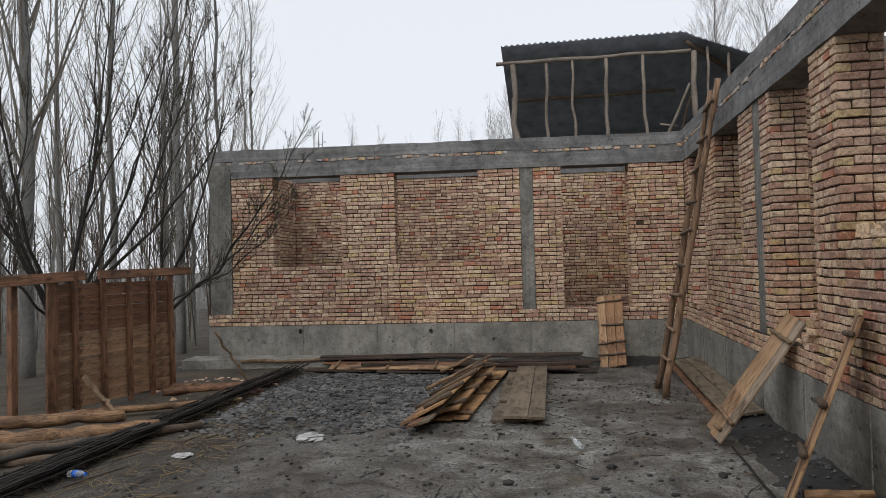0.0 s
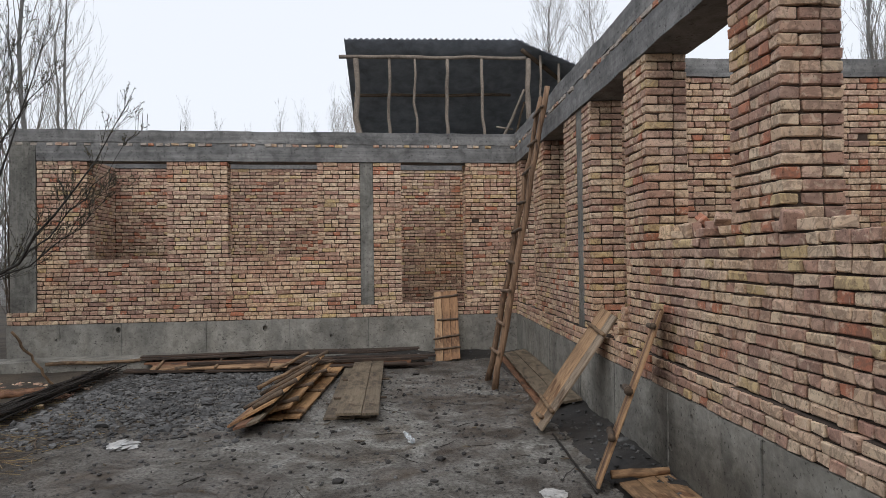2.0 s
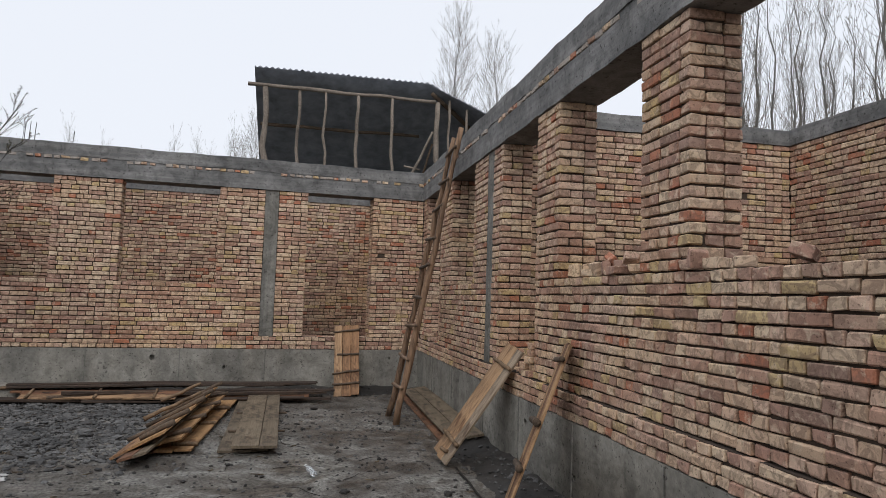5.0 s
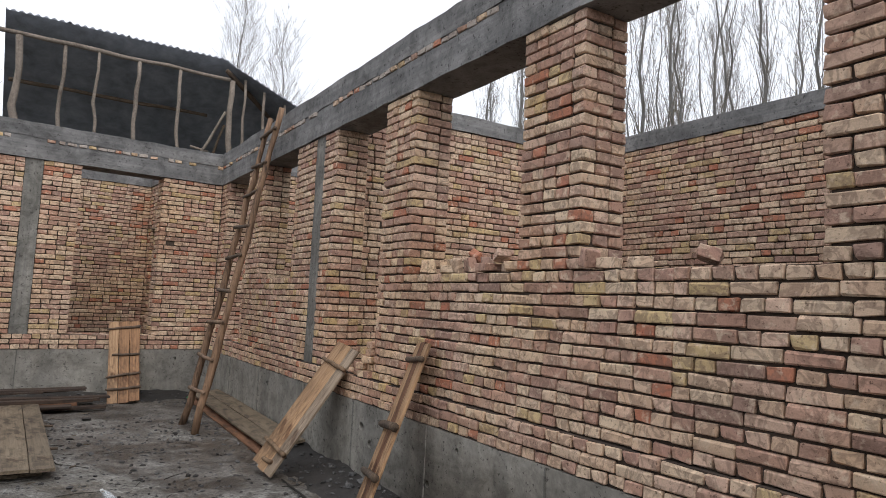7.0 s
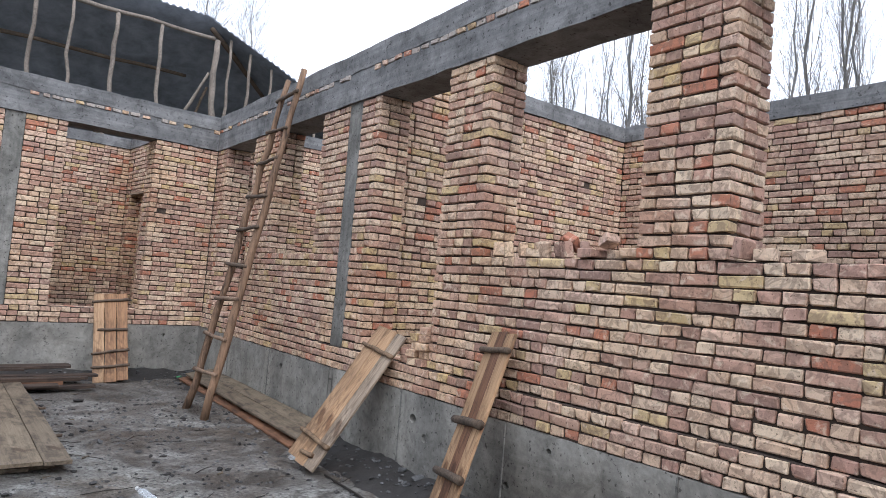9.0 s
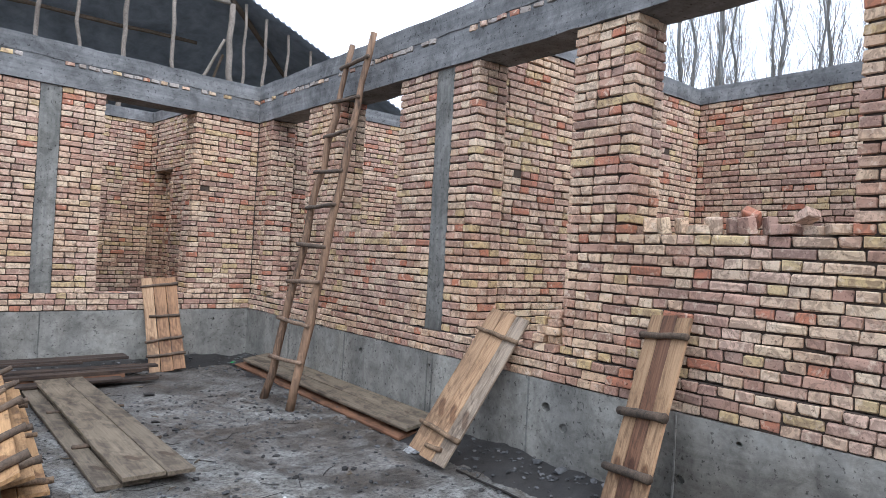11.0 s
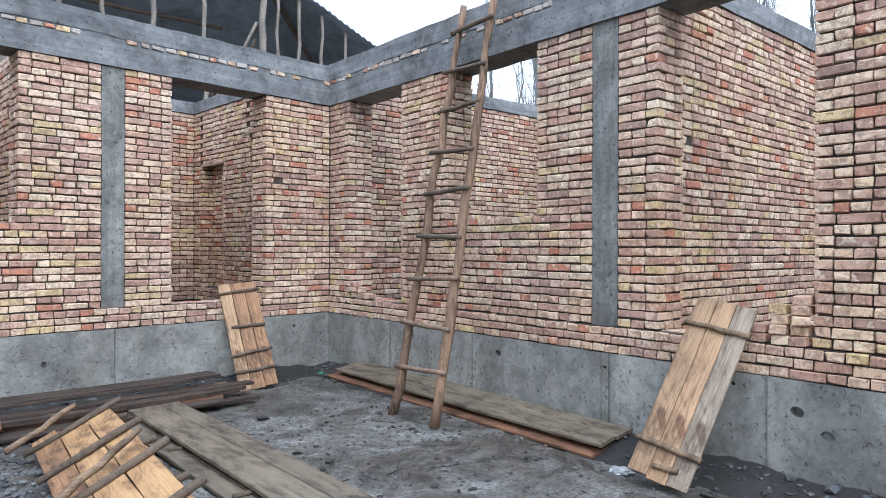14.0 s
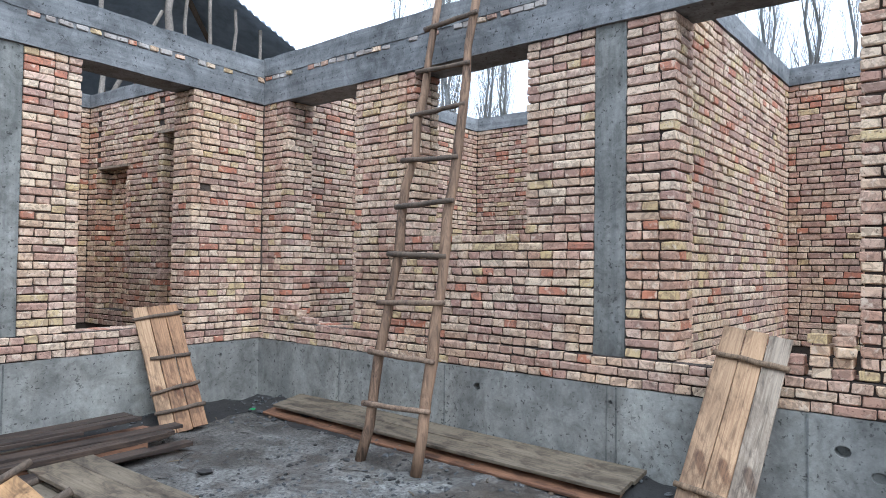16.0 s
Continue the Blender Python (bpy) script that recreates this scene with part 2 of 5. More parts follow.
MAT_BRICK = brick_material("fired_brick", False)
MAT_BRICK_RUN = brick_material("fired_brick_run", True)
MAT_MORTAR = plain_stone("mud_mortar", (0.036, 0.025, 0.018), (0.095, 0.070, 0.052), (0.6, 0.6, 0.6), 0.95)
MAT_PLINTH = plain_stone("plinth_concrete", (0.215, 0.205, 0.178), (0.41, 0.393, 0.345), (0.52, 0.51, 0.50), 0.8, (2.2, 2.2, 0.5), 26.0, False, True)
damp_tree = MAT_PLINTH.node_tree
damp_pos, _ = place_coords(damp_tree, (1.0, 0.42, 1.6))
damp_far = damp_tree.nodes.new("ShaderNodeVectorMath")
damp_far.operation = "DISTANCE"
damp_far.inputs[1].default_value = (0.0, -8.6 * 0.42, 0.1 * 1.6)
damp_tree.links.new(damp_pos, damp_far.inputs[0])
damp_edge = maths(damp_tree, "ADD", damp_far.outputs["Value"], maths(damp_tree, "MULTIPLY", noise_tex(damp_tree, damp_pos, 3.0, 5.0, 0.7, 0.8), 1.1))
damp_tone = ramp(damp_tree, maths(damp_tree, "MULTIPLY", damp_edge, 0.5), [(0.50, (0.44, 0.43, 0.41)), (0.78, (1, 1, 1))])
damp_bsdf = damp_tree.nodes["Principled BSDF"]
dry = damp_bsdf.inputs["Base Color"].links[0].from_socket
damp_tree.links.new(mix(damp_tree, 1.0, dry, damp_tone, "MULTIPLY"), damp_bsdf.inputs["Base Color"])
MAT_BEAM = plain_stone("beam_concrete", (0.135, 0.134, 0.130), (0.335, 0.332, 0.322), (0.42, 0.42, 0.42), 0.85, (0.5, 0.5, 16.0))
MAT_COLUMN = plain_stone("column_concrete", (0.135, 0.132, 0.116), (0.34, 0.33, 0.295), (0.45, 0.44, 0.42), 0.85, (11.0, 11.0, 0.6), 34.0, False, True)
MAT_GROUND = ground_material()
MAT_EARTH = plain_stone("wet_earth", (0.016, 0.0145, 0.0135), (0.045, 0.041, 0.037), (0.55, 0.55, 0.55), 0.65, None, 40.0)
MAT_STONE = plain_stone("gravel_stone", (0.05, 0.05, 0.05), (0.17, 0.168, 0.165), (0.7, 0.7, 0.7), 0.7, None, 60.0, True)
MAT_WOOD = wood_material("sawn_pine", (0.40, 0.26, 0.145), (0.235, 0.140, 0.074))
MAT_WOOD_GREY = wood_material("weathered_board", (0.175, 0.142, 0.098), (0.112, 0.089, 0.062))
MAT_WOOD_WET = wood_material("damp_board", (0.23, 0.115, 0.060), (0.10, 0.046, 0.025), 0.65)
MAT_GREYED = wood_material("greyed_pine", (0.33, 0.265, 0.195), (0.16, 0.125, 0.09))
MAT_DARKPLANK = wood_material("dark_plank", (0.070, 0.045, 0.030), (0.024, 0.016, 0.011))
MAT_STAINED = wood_material("rain_stained_pine", (0.32, 0.18, 0.088), (0.155, 0.080, 0.040))
MAT_HEAP = wood_material("wet_orange_board", (0.42, 0.255, 0.118), (0.30, 0.170, 0.075))
MAT_OLDPOLE = bark_material("old_pole", (0.050, 0.033, 0.023), (0.30, 0.20, 0.13))
MAT_LADDER = bark_material("ladder_pole", (0.040, 0.024, 0.015), (0.30, 0.185, 0.11), 0.85, (1, 1, 0.07), 30.0)
MAT_PEELED = wood_material("peeled_pole", (0.27, 0.185, 0.11), (0.10, 0.066, 0.04), 0.8)
MAT_BRANCH = bark_material("branch_bark", (0.045, 0.034, 0.025), (0.15, 0.105, 0.07))
MAT_POLE = bark_material("grey_pole", (0.11, 0.09, 0.072), (0.30, 0.255, 0.21))
MAT_BARK = bark_material("poplar_bark", (0.11, 0.108, 0.10), (0.25, 0.245, 0.23))
MAT_TWIG = bark_material("poplar_twigs", (0.12, 0.11, 0.092), (0.23, 0.205, 0.17))
MAT_DARKBARK = bark_material("dark_bark", (0.016, 0.014, 0.012), (0.05, 0.045, 0.038))
MAT_BUD = flat_mat("spring_buds", (0.105, 0.095, 0.055), 0.8)
MAT_ROOF = flat_mat("roof_sheet", (0.20, 0.22, 0.25), 0.7, 0.0, 0.35, 2.5)
MAT_REBAR = flat_mat("dark_rebar", (0.028, 0.024, 0.021), 0.6, 0.5, 0.4, 30.0)
MAT_STRAW = flat_mat("dry_straw", (0.28, 0.205, 0.10), 0.9)


# ---- mesh helpers ----
def finish(bm, name, mat, smooth=False):
    me = bpy.data.meshes.new(name)
    bm.to_mesh(me)
    bm.free()
    me.materials.append(mat)
    if smooth:
        me.shade_smooth()
    return me


def part(name, bm, material, parent, label="", smooth=False):
    ob = new(name, finish(bm, name, material, smooth))
    if parent:
        ob.parent = parent
    if label:
        ob["label"] = label
    return ob


def thing(name, m, label, category, group="", kind=""):
    ob = new(name)
    ob.matrix_world = m
    return tagged(ob, label, category, group, kind)


def raw_part(name, verts, faces, material, parent, label="", smooth=False):
    me = bpy.data.meshes.new(name)
    me.from_pydata(verts, [], faces)
    me.materials.append(material)
    if smooth:
        me.shade_smooth()
    ob = new(name, me)
    if parent:
        ob.parent = parent
    if label:
        ob["label"] = label
    return ob


def rough_box(bm, lo, hi, cell=0.25, amp=0.006, freq=3.0):
    """A box in small cells whose skin is a little uneven."""
    lo, hi = Vector(lo), Vector(hi)
    n = [max(1, min(80, int(round((hi[k] - lo[k]) / cell)))) for k in range(3)]
    seen = {}

    def vert(i, j, k):
        key = (i, j, k)
        if key not in seen:
            p = Vector((lo[0] + (hi[0] - lo[0]) * i / n[0], lo[1] + (hi[1] - lo[1]) * j / n[1], lo[2] + (hi[2] - lo[2]) * k / n[2]))
            d = noise.noise_vector(p * freq) * amp + noise.noise_vector(p * freq * 4.3) * amp * 0.5
            seen[key] = bm.verts.new(p + d)
        return seen[key]

    for a in range(3):
        b, c = (a + 1) % 3, (a + 2) % 3
        for side in (0, n[a]):
            for p in range(n[b]):
                for q in range(n[c]):
                    quad = []
                    for dp, dq in ((0, 0), (1, 0), (1, 1), (0, 1)):
                        idx = [0, 0, 0]
                        idx[a], idx[b], idx[c] = side, p + dp, q + dq
                        quad.append(vert(*idx))
                    bm.faces.new(quad if side else quad[::-1])


def tube(verts, faces, pts, radii, sides=6, cap=True):
    """A tapered tube through pts, added to the lists."""
    base = len(verts)
    pts = [Vector(p) for p in pts]
    prev = None
    for i, p in enumerate(pts):
        d = (pts[min(i + 1, len(pts) - 1)] - pts[max(i - 1, 0)])
        if d.length < 1e-9:
            d = Vector((0, 0, 1))
        d.normalize()
        if prev is None:
            prev = d.orthogonal().normalized()
        a = (prev - d * prev.dot(d))
        a = a.normalized() if a.length > 1e-6 else d.orthogonal().normalized()
        prev = a
        b = d.cross(a)
        for s in range(sides):
            w = 2 * math.pi * s / sides
            verts.append(tuple(p + (a * math.cos(w) + b * math.sin(w)) * radii[i]))
    for i in range(len(pts) - 1):
        for s in range(sides):
            t = (s + 1) % sides
            faces.append((base + i * sides + s, base + i * sides + t, base + (i + 1) * sides + t, base + (i + 1) * sides + s))
    if cap:
        faces.append(tuple(base + s for s in range(sides))[::-1])
        faces.append(tuple(base + (len(pts) - 1) * sides + s for s in range(sides)))


def wobbly(a, b, n, amp, rng):
    """Points from a to b with small sideways wander."""
    a, b = Vector(a), Vector(b)
    out = []
    for i in range(n + 1):
        f = i / n
        k = math.sin(math.pi * f) ** 0.5 if 0 < f < 1 else 0
        out.append(a.lerp(b, f) + Vector((rng.uniform(-1, 1), rng.uniform(-1, 1), rng.uniform(-1, 1))) * amp * k)
    return out


def pole_part(name, a, b, r0, r1, material, parent, rng, amp=0.01, n=6, sides=8, label=""):
    v, f = [], []
    pts = wobbly(a, b, n, amp, rng)
    tube(v, f, pts, [(r0 + (r1 - r0) * i / n) * rng.uniform(0.9, 1.1) for i in range(n + 1)], sides)
    return raw_part(name, v, f, material, parent, label, True)


def plank_bm(length, width, thick, rng, warp=0.006):
    """A sawn board along x from 0 to length, centred on y, its underside at z 0."""
    bm = bmesh.new()
    n = max(4, int(length / 0.35))
    rows = []
    tw = rng.uniform(-1, 1) * warp
    for i in range(n + 1):
        x = length * i / n
        w = width / 2 + rng.uniform(-0.003, 0.003)
        dz = warp * math.sin(x * 1.7 + tw * 900) * 0.7
        c = 0.004
        ends = rng.uniform(-0.008, 0.008) if i in (0, n) else 0
        prof = [(-w, c), (-w + c, 0), (w - c, 0), (w, c), (w, thick - c), (w - c, thick), (-w + c, thick), (-w, thick - c)]
        rows.append([bm.verts.new((x + ends, y, z + dz + tw * y / width)) for y, z in prof])
    for a, b in zip(rows, rows[1:]):
        for k in range(8):
            bm.faces.new((a[k], b[k], b[(k + 1) % 8], a[(k + 1) % 8])[::-1])
    bm.faces.new(rows[0][::-1])
    bm.faces.new(rows[-1])
    bmesh.ops.recalc_face_normals(bm, faces=bm.faces)
    return bm


# ---- brickwork ----
COURSE, JOINT, BED, DEPTH = 0.0768, 0.0122, 0.0140, 0.115
BASE = 0.77
STRETCH, HEAD = 0.244, 0.116
brick_rng = random.Random(11)


def brick_shape(length, height, depth, rng):
    """Vertices and faces of one worn brick; x along the wall, y into it, z up, centred in x and z."""
    hx, hz = length / 2, height / 2
    c = [rng.uniform(0.003, 0.007) for _ in range(3)]
    wob = {k: [rng.uniform(-0.0042, 0.0042) for _ in range(3)] for k in range(8)}
    verts, faces = [], []
    ids = {}
    lim = ((-hx, hx), (0.0, depth), (-hz, hz))
    for sx in (0, 1):
        for sy in (0, 1):
            for sz in (0, 1):
                cut = [rng.uniform(0.7, 1.3) * v for v in c]
                chip = rng.random() < 0.16
                for axis in range(3):
                    p = []
                    for k, s in enumerate((sx, sy, sz)):
                        inward = 0 if k == axis else cut[k] * (2.2 if chip else 1)
                        p.append(lim[k][s] + (inward if s == 0 else -inward) + wob[sx * 4 + sy * 2 + sz][k] + rng.uniform(-0.001, 0.001))
                    ids[sx, sy, sz, axis] = len(verts)
                    verts.append(tuple(p))
    for axis in range(3):
        b, d = (axis + 1) % 3, (axis + 2) % 3
        for s in (0, 1):
            quad = []
            for p, q in ((0, 0), (1, 0), (1, 1), (0, 1)):
                key = [0, 0, 0]
                key[axis], key[b], key[d] = s, p, q
                quad.append(ids[(*key, axis)])
            faces.append(tuple(quad if s else quad[::-1]))
    for axis in range(3):
        b, d = (axis + 1) % 3, (axis + 2) % 3
        for p in (0, 1):
            for q in (0, 1):
                key0, key1 = [0, 0, 0], [0, 0, 0]
                key0[b], key0[d] = p, q
                key1[axis], key1[b], key1[d] = 1, p, q
                quad = (ids[(*key0, b)], ids[(*key0, d)], ids[(*key1, d)], ids[(*key1, b)])
                faces.append(quad)
    for sx in (0, 1):
        for sy in (0, 1):
            for sz in (0, 1):
                faces.append(tuple(ids[sx, sy, sz, a] for a in range(3)))
    bm = bmesh.new()
    vs = [bm.verts.new(v) for v in verts]
    for f in faces:
        bm.faces.new([vs[i] for i in f])
    bmesh.ops.recalc_face_normals(bm, faces=bm.faces)
    bm.verts.index_update()
    out_v = np.array([v.co for v in bm.verts])
    out_f = [[v.index for v in f.verts] for f in bm.faces]
    return bm, out_v, out_f


MAT_SMEARED = plain_stone("smeared_brick", (0.30, 0.25, 0.21), (0.55, 0.50, 0.45), (0.6, 0.55, 0.5), 0.9)
BRICKS = {}
for kind, size in (("s", STRETCH), ("h", HEAD), ("b", HEAD)):
    BRICKS[kind] = []
    for k in range(9):
        bm_, v_, f_ = brick_shape(size, COURSE - BED, DEPTH, brick_rng)
        BRICKS[kind].append((finish(bm_, "brick", MAT_SMEARED if kind == "b" and k % 4 else MAT_BRICK), v_, f_))
NEAR = Vector((-3.0, -8.0))


def turned(x, y, z, u, sx=1.0, tilt=0.0, yaw=0.0):
    """A pose whose x runs along the plan direction u, and y into the wall."""
    return pose(x, y, z, 0, 0, math.degrees(math.atan2(u[1], u[0])) + yaw) @ pose(0, 0, 0, 0, tilt, 0) @ Matrix.Diagonal((sx, 1, 1, 1))


def lay(run, x, y, u, length, z, courses, start="", end="", proud=0.0, holes=(), skip=None):
    """Lay courses of bricks on a wall face that starts at x, y and runs along u, seen from outside to the right.
    start, end: 'a' or 'b' say in which courses the bond gives way to the neighbouring face's bricks."""
    rng = brick_rng
    v = (-u[1], u[0])
    bond, bond_mix = rng.randrange(3), rng.random() < 0.15
    for c in range(courses):
        s0 = 0.002
        s1 = length - 0.002
        if start and (c % 2 == 0) == (start == "a"):
            s0 = DEPTH + JOINT * 0.8
        if end and (c % 2 == 0) == (end == "a"):
            s1 = length - DEPTH - JOINT * 0.8
        room = s1 - s0
        if room < 0.06:
            continue
        row, total = [], 0.0
        first = (c + bond) % 3 != 0 if bond_mix else c % 2
        while total < room - 0.05:
            k = "s" if rng.random() < (0.88 if first else 0.07) else "h"
            size = (STRETCH if k == "s" else HEAD) * rng.uniform(0.93, 1.07)
            if not row and room > 0.7:
                k = "h"
                size = HEAD * rng.uniform(0.65, 1.25)
            if total + size > room + 0.09:
                k, size = "h", HEAD
            row.append((k, size))
            total += size + JOINT
        total -= JOINT
        scale = room / total
        s = s0
        zc = z + COURSE * (c + 0.5)
        for k, size in row:
            w = size * scale
            mid = s + w / 2
            s += w + JOINT * scale
            if any(h0 < mid < h1 and g0 < zc < g1 for h0, h1, g0, g1 in holes):
                continue
            if skip and skip(mid, c):
                continue
            out = proud + rng.gauss(0, 0.0036)
            px, py = x + u[0] * mid - v[0] * out, y + u[1] * mid - v[1] * out
            m = turned(px, py, zc + rng.gauss(0, 0.0018), u, w / (STRETCH if k == "s" else HEAD), rng.gauss(0, 0.5), rng.gauss(0, 0.7))
            run.append((k, rng.randrange(9), m))


def build_run(owner, run, count=300):
    """Make the bricks of a run: the nearest as pieces of their own, the rest as one mesh."""
    run = sorted(run, key=lambda r: (Vector(r[2].translation[:2]) - NEAR).length)
    for kind, k, m in run[:count]:
        ob = new("brick", BRICKS[kind][k][0])
        ob.parent = owner
        ob.matrix_world = m
    rest = run[count:]
    if rest:
        allv, allf, n = [], [], 0
        for kind, k, m in rest:
            _, vv, ff = BRICKS[kind][k]
            mat = np.array(m)
            pts = vv @ mat[:3, :3].T + mat[:3, 3]
            allv.append(pts)
            allf += [[i + n for i in f] for f in ff]
            n += len(vv)
        ob = raw_part("brickwork", [tuple(p) for p in np.concatenate(allv)], allf, MAT_BRICK_RUN, owner)
        ob["kind"] = "stuff"


def setting(name, boxes, material, label, category="wall", cell=0.4, amp=0.004):
    bm = bmesh.new()
    for lo, hi in boxes:
        rough_box(bm, lo, hi, cell, amp)
    ob = new(name, finish(bm, name, material))
    return tagged(ob, label, category, kind="structure")


CORE = 0.023
SKEW = 0.08  # the north range stands a little out of square
E_ = (0, -1)
N_ = (1, 0)
Z1, Z2, Z3 = BASE + 3 * COURSE, BASE + 16 * COURSE, BASE + 38 * COURSE
END = -14.6


def pier_east(name, ya, yb, z0, courses, label, faces="fns", col=None, holes=()):
    """A stretch of the east wall from y = ya (north) to yb; front at x = 0."""
    z1 = z0 + courses * COURSE
    run = []
    if col:
        lay(run, 0, ya, E_, ya - col[0] - 0.006, z0, courses, "a" if "n" in faces else "")
        lay(run, 0, col[1] - 0.006, E_, col[1] - yb - 0.006, z0, courses, "", "b" if "s" in faces else "")
    else:
        lay(run, 0, ya, E_, ya - yb, z0, courses, "a" if "n" in faces else "", "b" if "s" in faces else "", holes=holes)
    if "s" in faces:
        lay(run, 0, yb, (1, 0), 0.38, z0, courses, "a", "")
    if "n" in faces:
        lay(run, 0.38, ya, (-1, 0), 0.38, z0, courses, "", "b")
    lo = (CORE, yb + (CORE if "s" in faces else 0), z0)
    hi = (0.38, ya - (CORE if "n" in faces else 0), z1 - 0.004)
    if col:
        boxes = [(lo, (0.38, col[1] - 0.003, hi[2])), ((CORE, col[0] + 0.003, lo[2]), hi)]
    else:
        boxes = [(lo, hi)]
    ob = setting(name, boxes, MAT_MORTAR, label)
    return ob, run


def pier_north(name, xa, xb, z0, courses, label, faces="fwe", col=None):
    """A stretch of the north wall from x = xa (west) to xb; front at y = 0."""
    z1 = z0 + courses * COURSE
    run = []
    if col:
        lay(run, xa, 0, N_, col[0] - xa - 0.006, z0, courses, "a" if "w" in faces else "")
        lay(run, col[1] + 0.006, 0, N_, xb - col[1] - 0.006, z0, courses, "", "b" if "e" in faces else "")
    else:
        lay(run, xa, 0, N_, xb - xa, z0, courses, "a" if "w" in faces else "", "b" if "e" in faces else "", holes=[(0.16, 0.28, 2.53, 2.60)] if xa == DO[1] else ())
    if "e" in faces:
        lay(run, xb, 0, (0, 1), 0.38, z0, courses, "a", "")
    if "w" in faces:
        lay(run, xa, 0.38, (0, -1), 0.38, z0, courses, "", "b")
    lo = (xa + (CORE if "w" in faces else 0), CORE, z0)
    hi = (xb - (CORE if "e" in faces else 0), 0.38, z1 - 0.004)
    if col:
        boxes = [(lo, (col[0] - 0.003, hi[1], hi[2])), ((col[1] + 0.003, lo[1], lo[2]), hi)]
    else:
        boxes = [(lo, hi)]
    ob = setting(name, boxes, MAT_MORTAR, label)
    return ob, run


runs = []
COL_E = (-4.57, -4.84)
COL_N = (-3.03, -2.79)

# east wall, bottom courses that stand a little proud of the rest
run = []
lay(run, 0, -0.0, E_, 14.6, BASE, 3, proud=0.045)
ob = setting("wall_east_base", [((-0.022, END, BASE), (0.38, 0, Z1 - 0.004))], MAT_MORTAR, "mud-mortared brick bottom courses standing proud on the concrete plinth")
runs.append((ob, run))
def sill(run, along_x, a, b):
    """Bricks laid flat across the wall's thickness over a door gap's bottom courses."""
    t = a
    while t < b - 0.06:
        off = brick_rng.uniform(-0.01, 0.01)
        lift = Z1 - 0.029 + brick_rng.gauss(0, 0.003)
        m = pose(t + 0.118, 0.205 + off, lift, 0, 0, 90) if along_x else pose(0.205 + off, t, lift)
        run.append(("s", brick_rng.randrange(9), m @ pose(0, 0, 0, brick_rng.gauss(0, 1), brick_rng.gauss(0, 1), brick_rng.gauss(0, 1.5))))
        t += 0.124


sill(run, False, -6.43, -5.25)
sill(run, False, -1.68, -0.51)
BRICKY = "cream, pink and brown fired-brick wall with raked dark mortar joints"
PIERY = "cream, pink and brown fired-brick pier between openings"
runs.append(pier_east("wall_east_pier_1", 0.0, -0.50, Z1, 35, PIERY, "fs"))
runs.append(pier_east("wall_east_2", -1.69, -5.24, Z1, 13, BRICKY, "fns", COL_E))
runs.append(pier_east("wall_east_pier_2", -1.69, -2.57, Z2, 22, PIERY))
runs.append(pier_east("wall_east_pier_3", -3.91, -5.24, Z2, 22, PIERY, "fns", COL_E))
runs.append(pier_east("wall_east_3", -6.44, -9.90, Z1, 13, BRICKY, "fn"))
runs.append(pier_east("wall_east_4", -9.90, END, Z1, 13, BRICKY, "f"))
runs.append(pier_east("wall_east_pier_4", -6.44, -7.04, Z2, 22, PIERY))
runs.append(pier_east("wall_east_pier_5", -8.58, -9.19, Z2, 22, PIERY))
runs.append(pier_east("wall_east_pier_6", -10.68, -11.30, Z2, 22, PIERY))
runs.append(pier_east("wall_east_pier_7", -12.85, END, Z2, 22, PIERY, "fn"))

# north wall
W1, W2, DO = (-7.88, -6.52), (-5.45, -3.83), (-2.255, -1.01)
ZW = BASE + 15 * COURSE
run = []
lay(run, -9.22, 0, N_, 9.18, BASE, 3, proud=0.035)
sill(run, True, DO[0] + 0.01, DO[1] - 0.01)
ob = setting("wall_north_base", [((-9.20, -0.012, BASE), (0.0, 0.38, Z1 - 0.004))], MAT_MORTAR, "brick bottom courses standing proud on the concrete plinth")
runs.append((ob, run))
runs.append(pier_north("wall_north_1", -8.73, -5.5, Z1, 12, BRICKY, "f"))
runs.append(pier_north("wall_north_2", -5.5, DO[0], Z1, 12, BRICKY, "fe", COL_N))
runs.append(pier_north("wall_north_pier_1", -8.73, W1[0], ZW, 23, PIERY, "fe"))
runs.append(pier_north("wall_north_pier_2", W1[1], W2[0], ZW, 23, PIERY, "fwe"))
runs.append(pier_north("wall_north_pier_3", W2[1], DO[0], ZW, 23, PIERY, "fwe", COL_N))
runs.append(pier_north("wall_north_pier_4", DO[1], 0.0, Z1, 35, PIERY, "fw"))

setting("wall_corner", [((0.001, 0.001, BASE), (0.37, 0.37, Z3 - 0.003)), ((-0.012, -0.012, BASE), (0.02, 0.02, Z3 - 0.003))], MAT_MORTAR, "mortared inner corner of the two brick ranges", amp=0.0)

# unseen plain block, added on the south to shade the near wall and yard
MAT_SHADE_BLOCK = plain_stone("plain_brick_range", (0.30, 0.20, 0.15), (0.42, 0.30, 0.22), (0.6, 0.55, 0.5), 0.9)
setting("wall_south", [((-7.2, -15.5, -0.3), (0.38, -15.12, 4.2))], MAT_SHADE_BLOCK, "unseen plain block added on the south to shade the near yard")

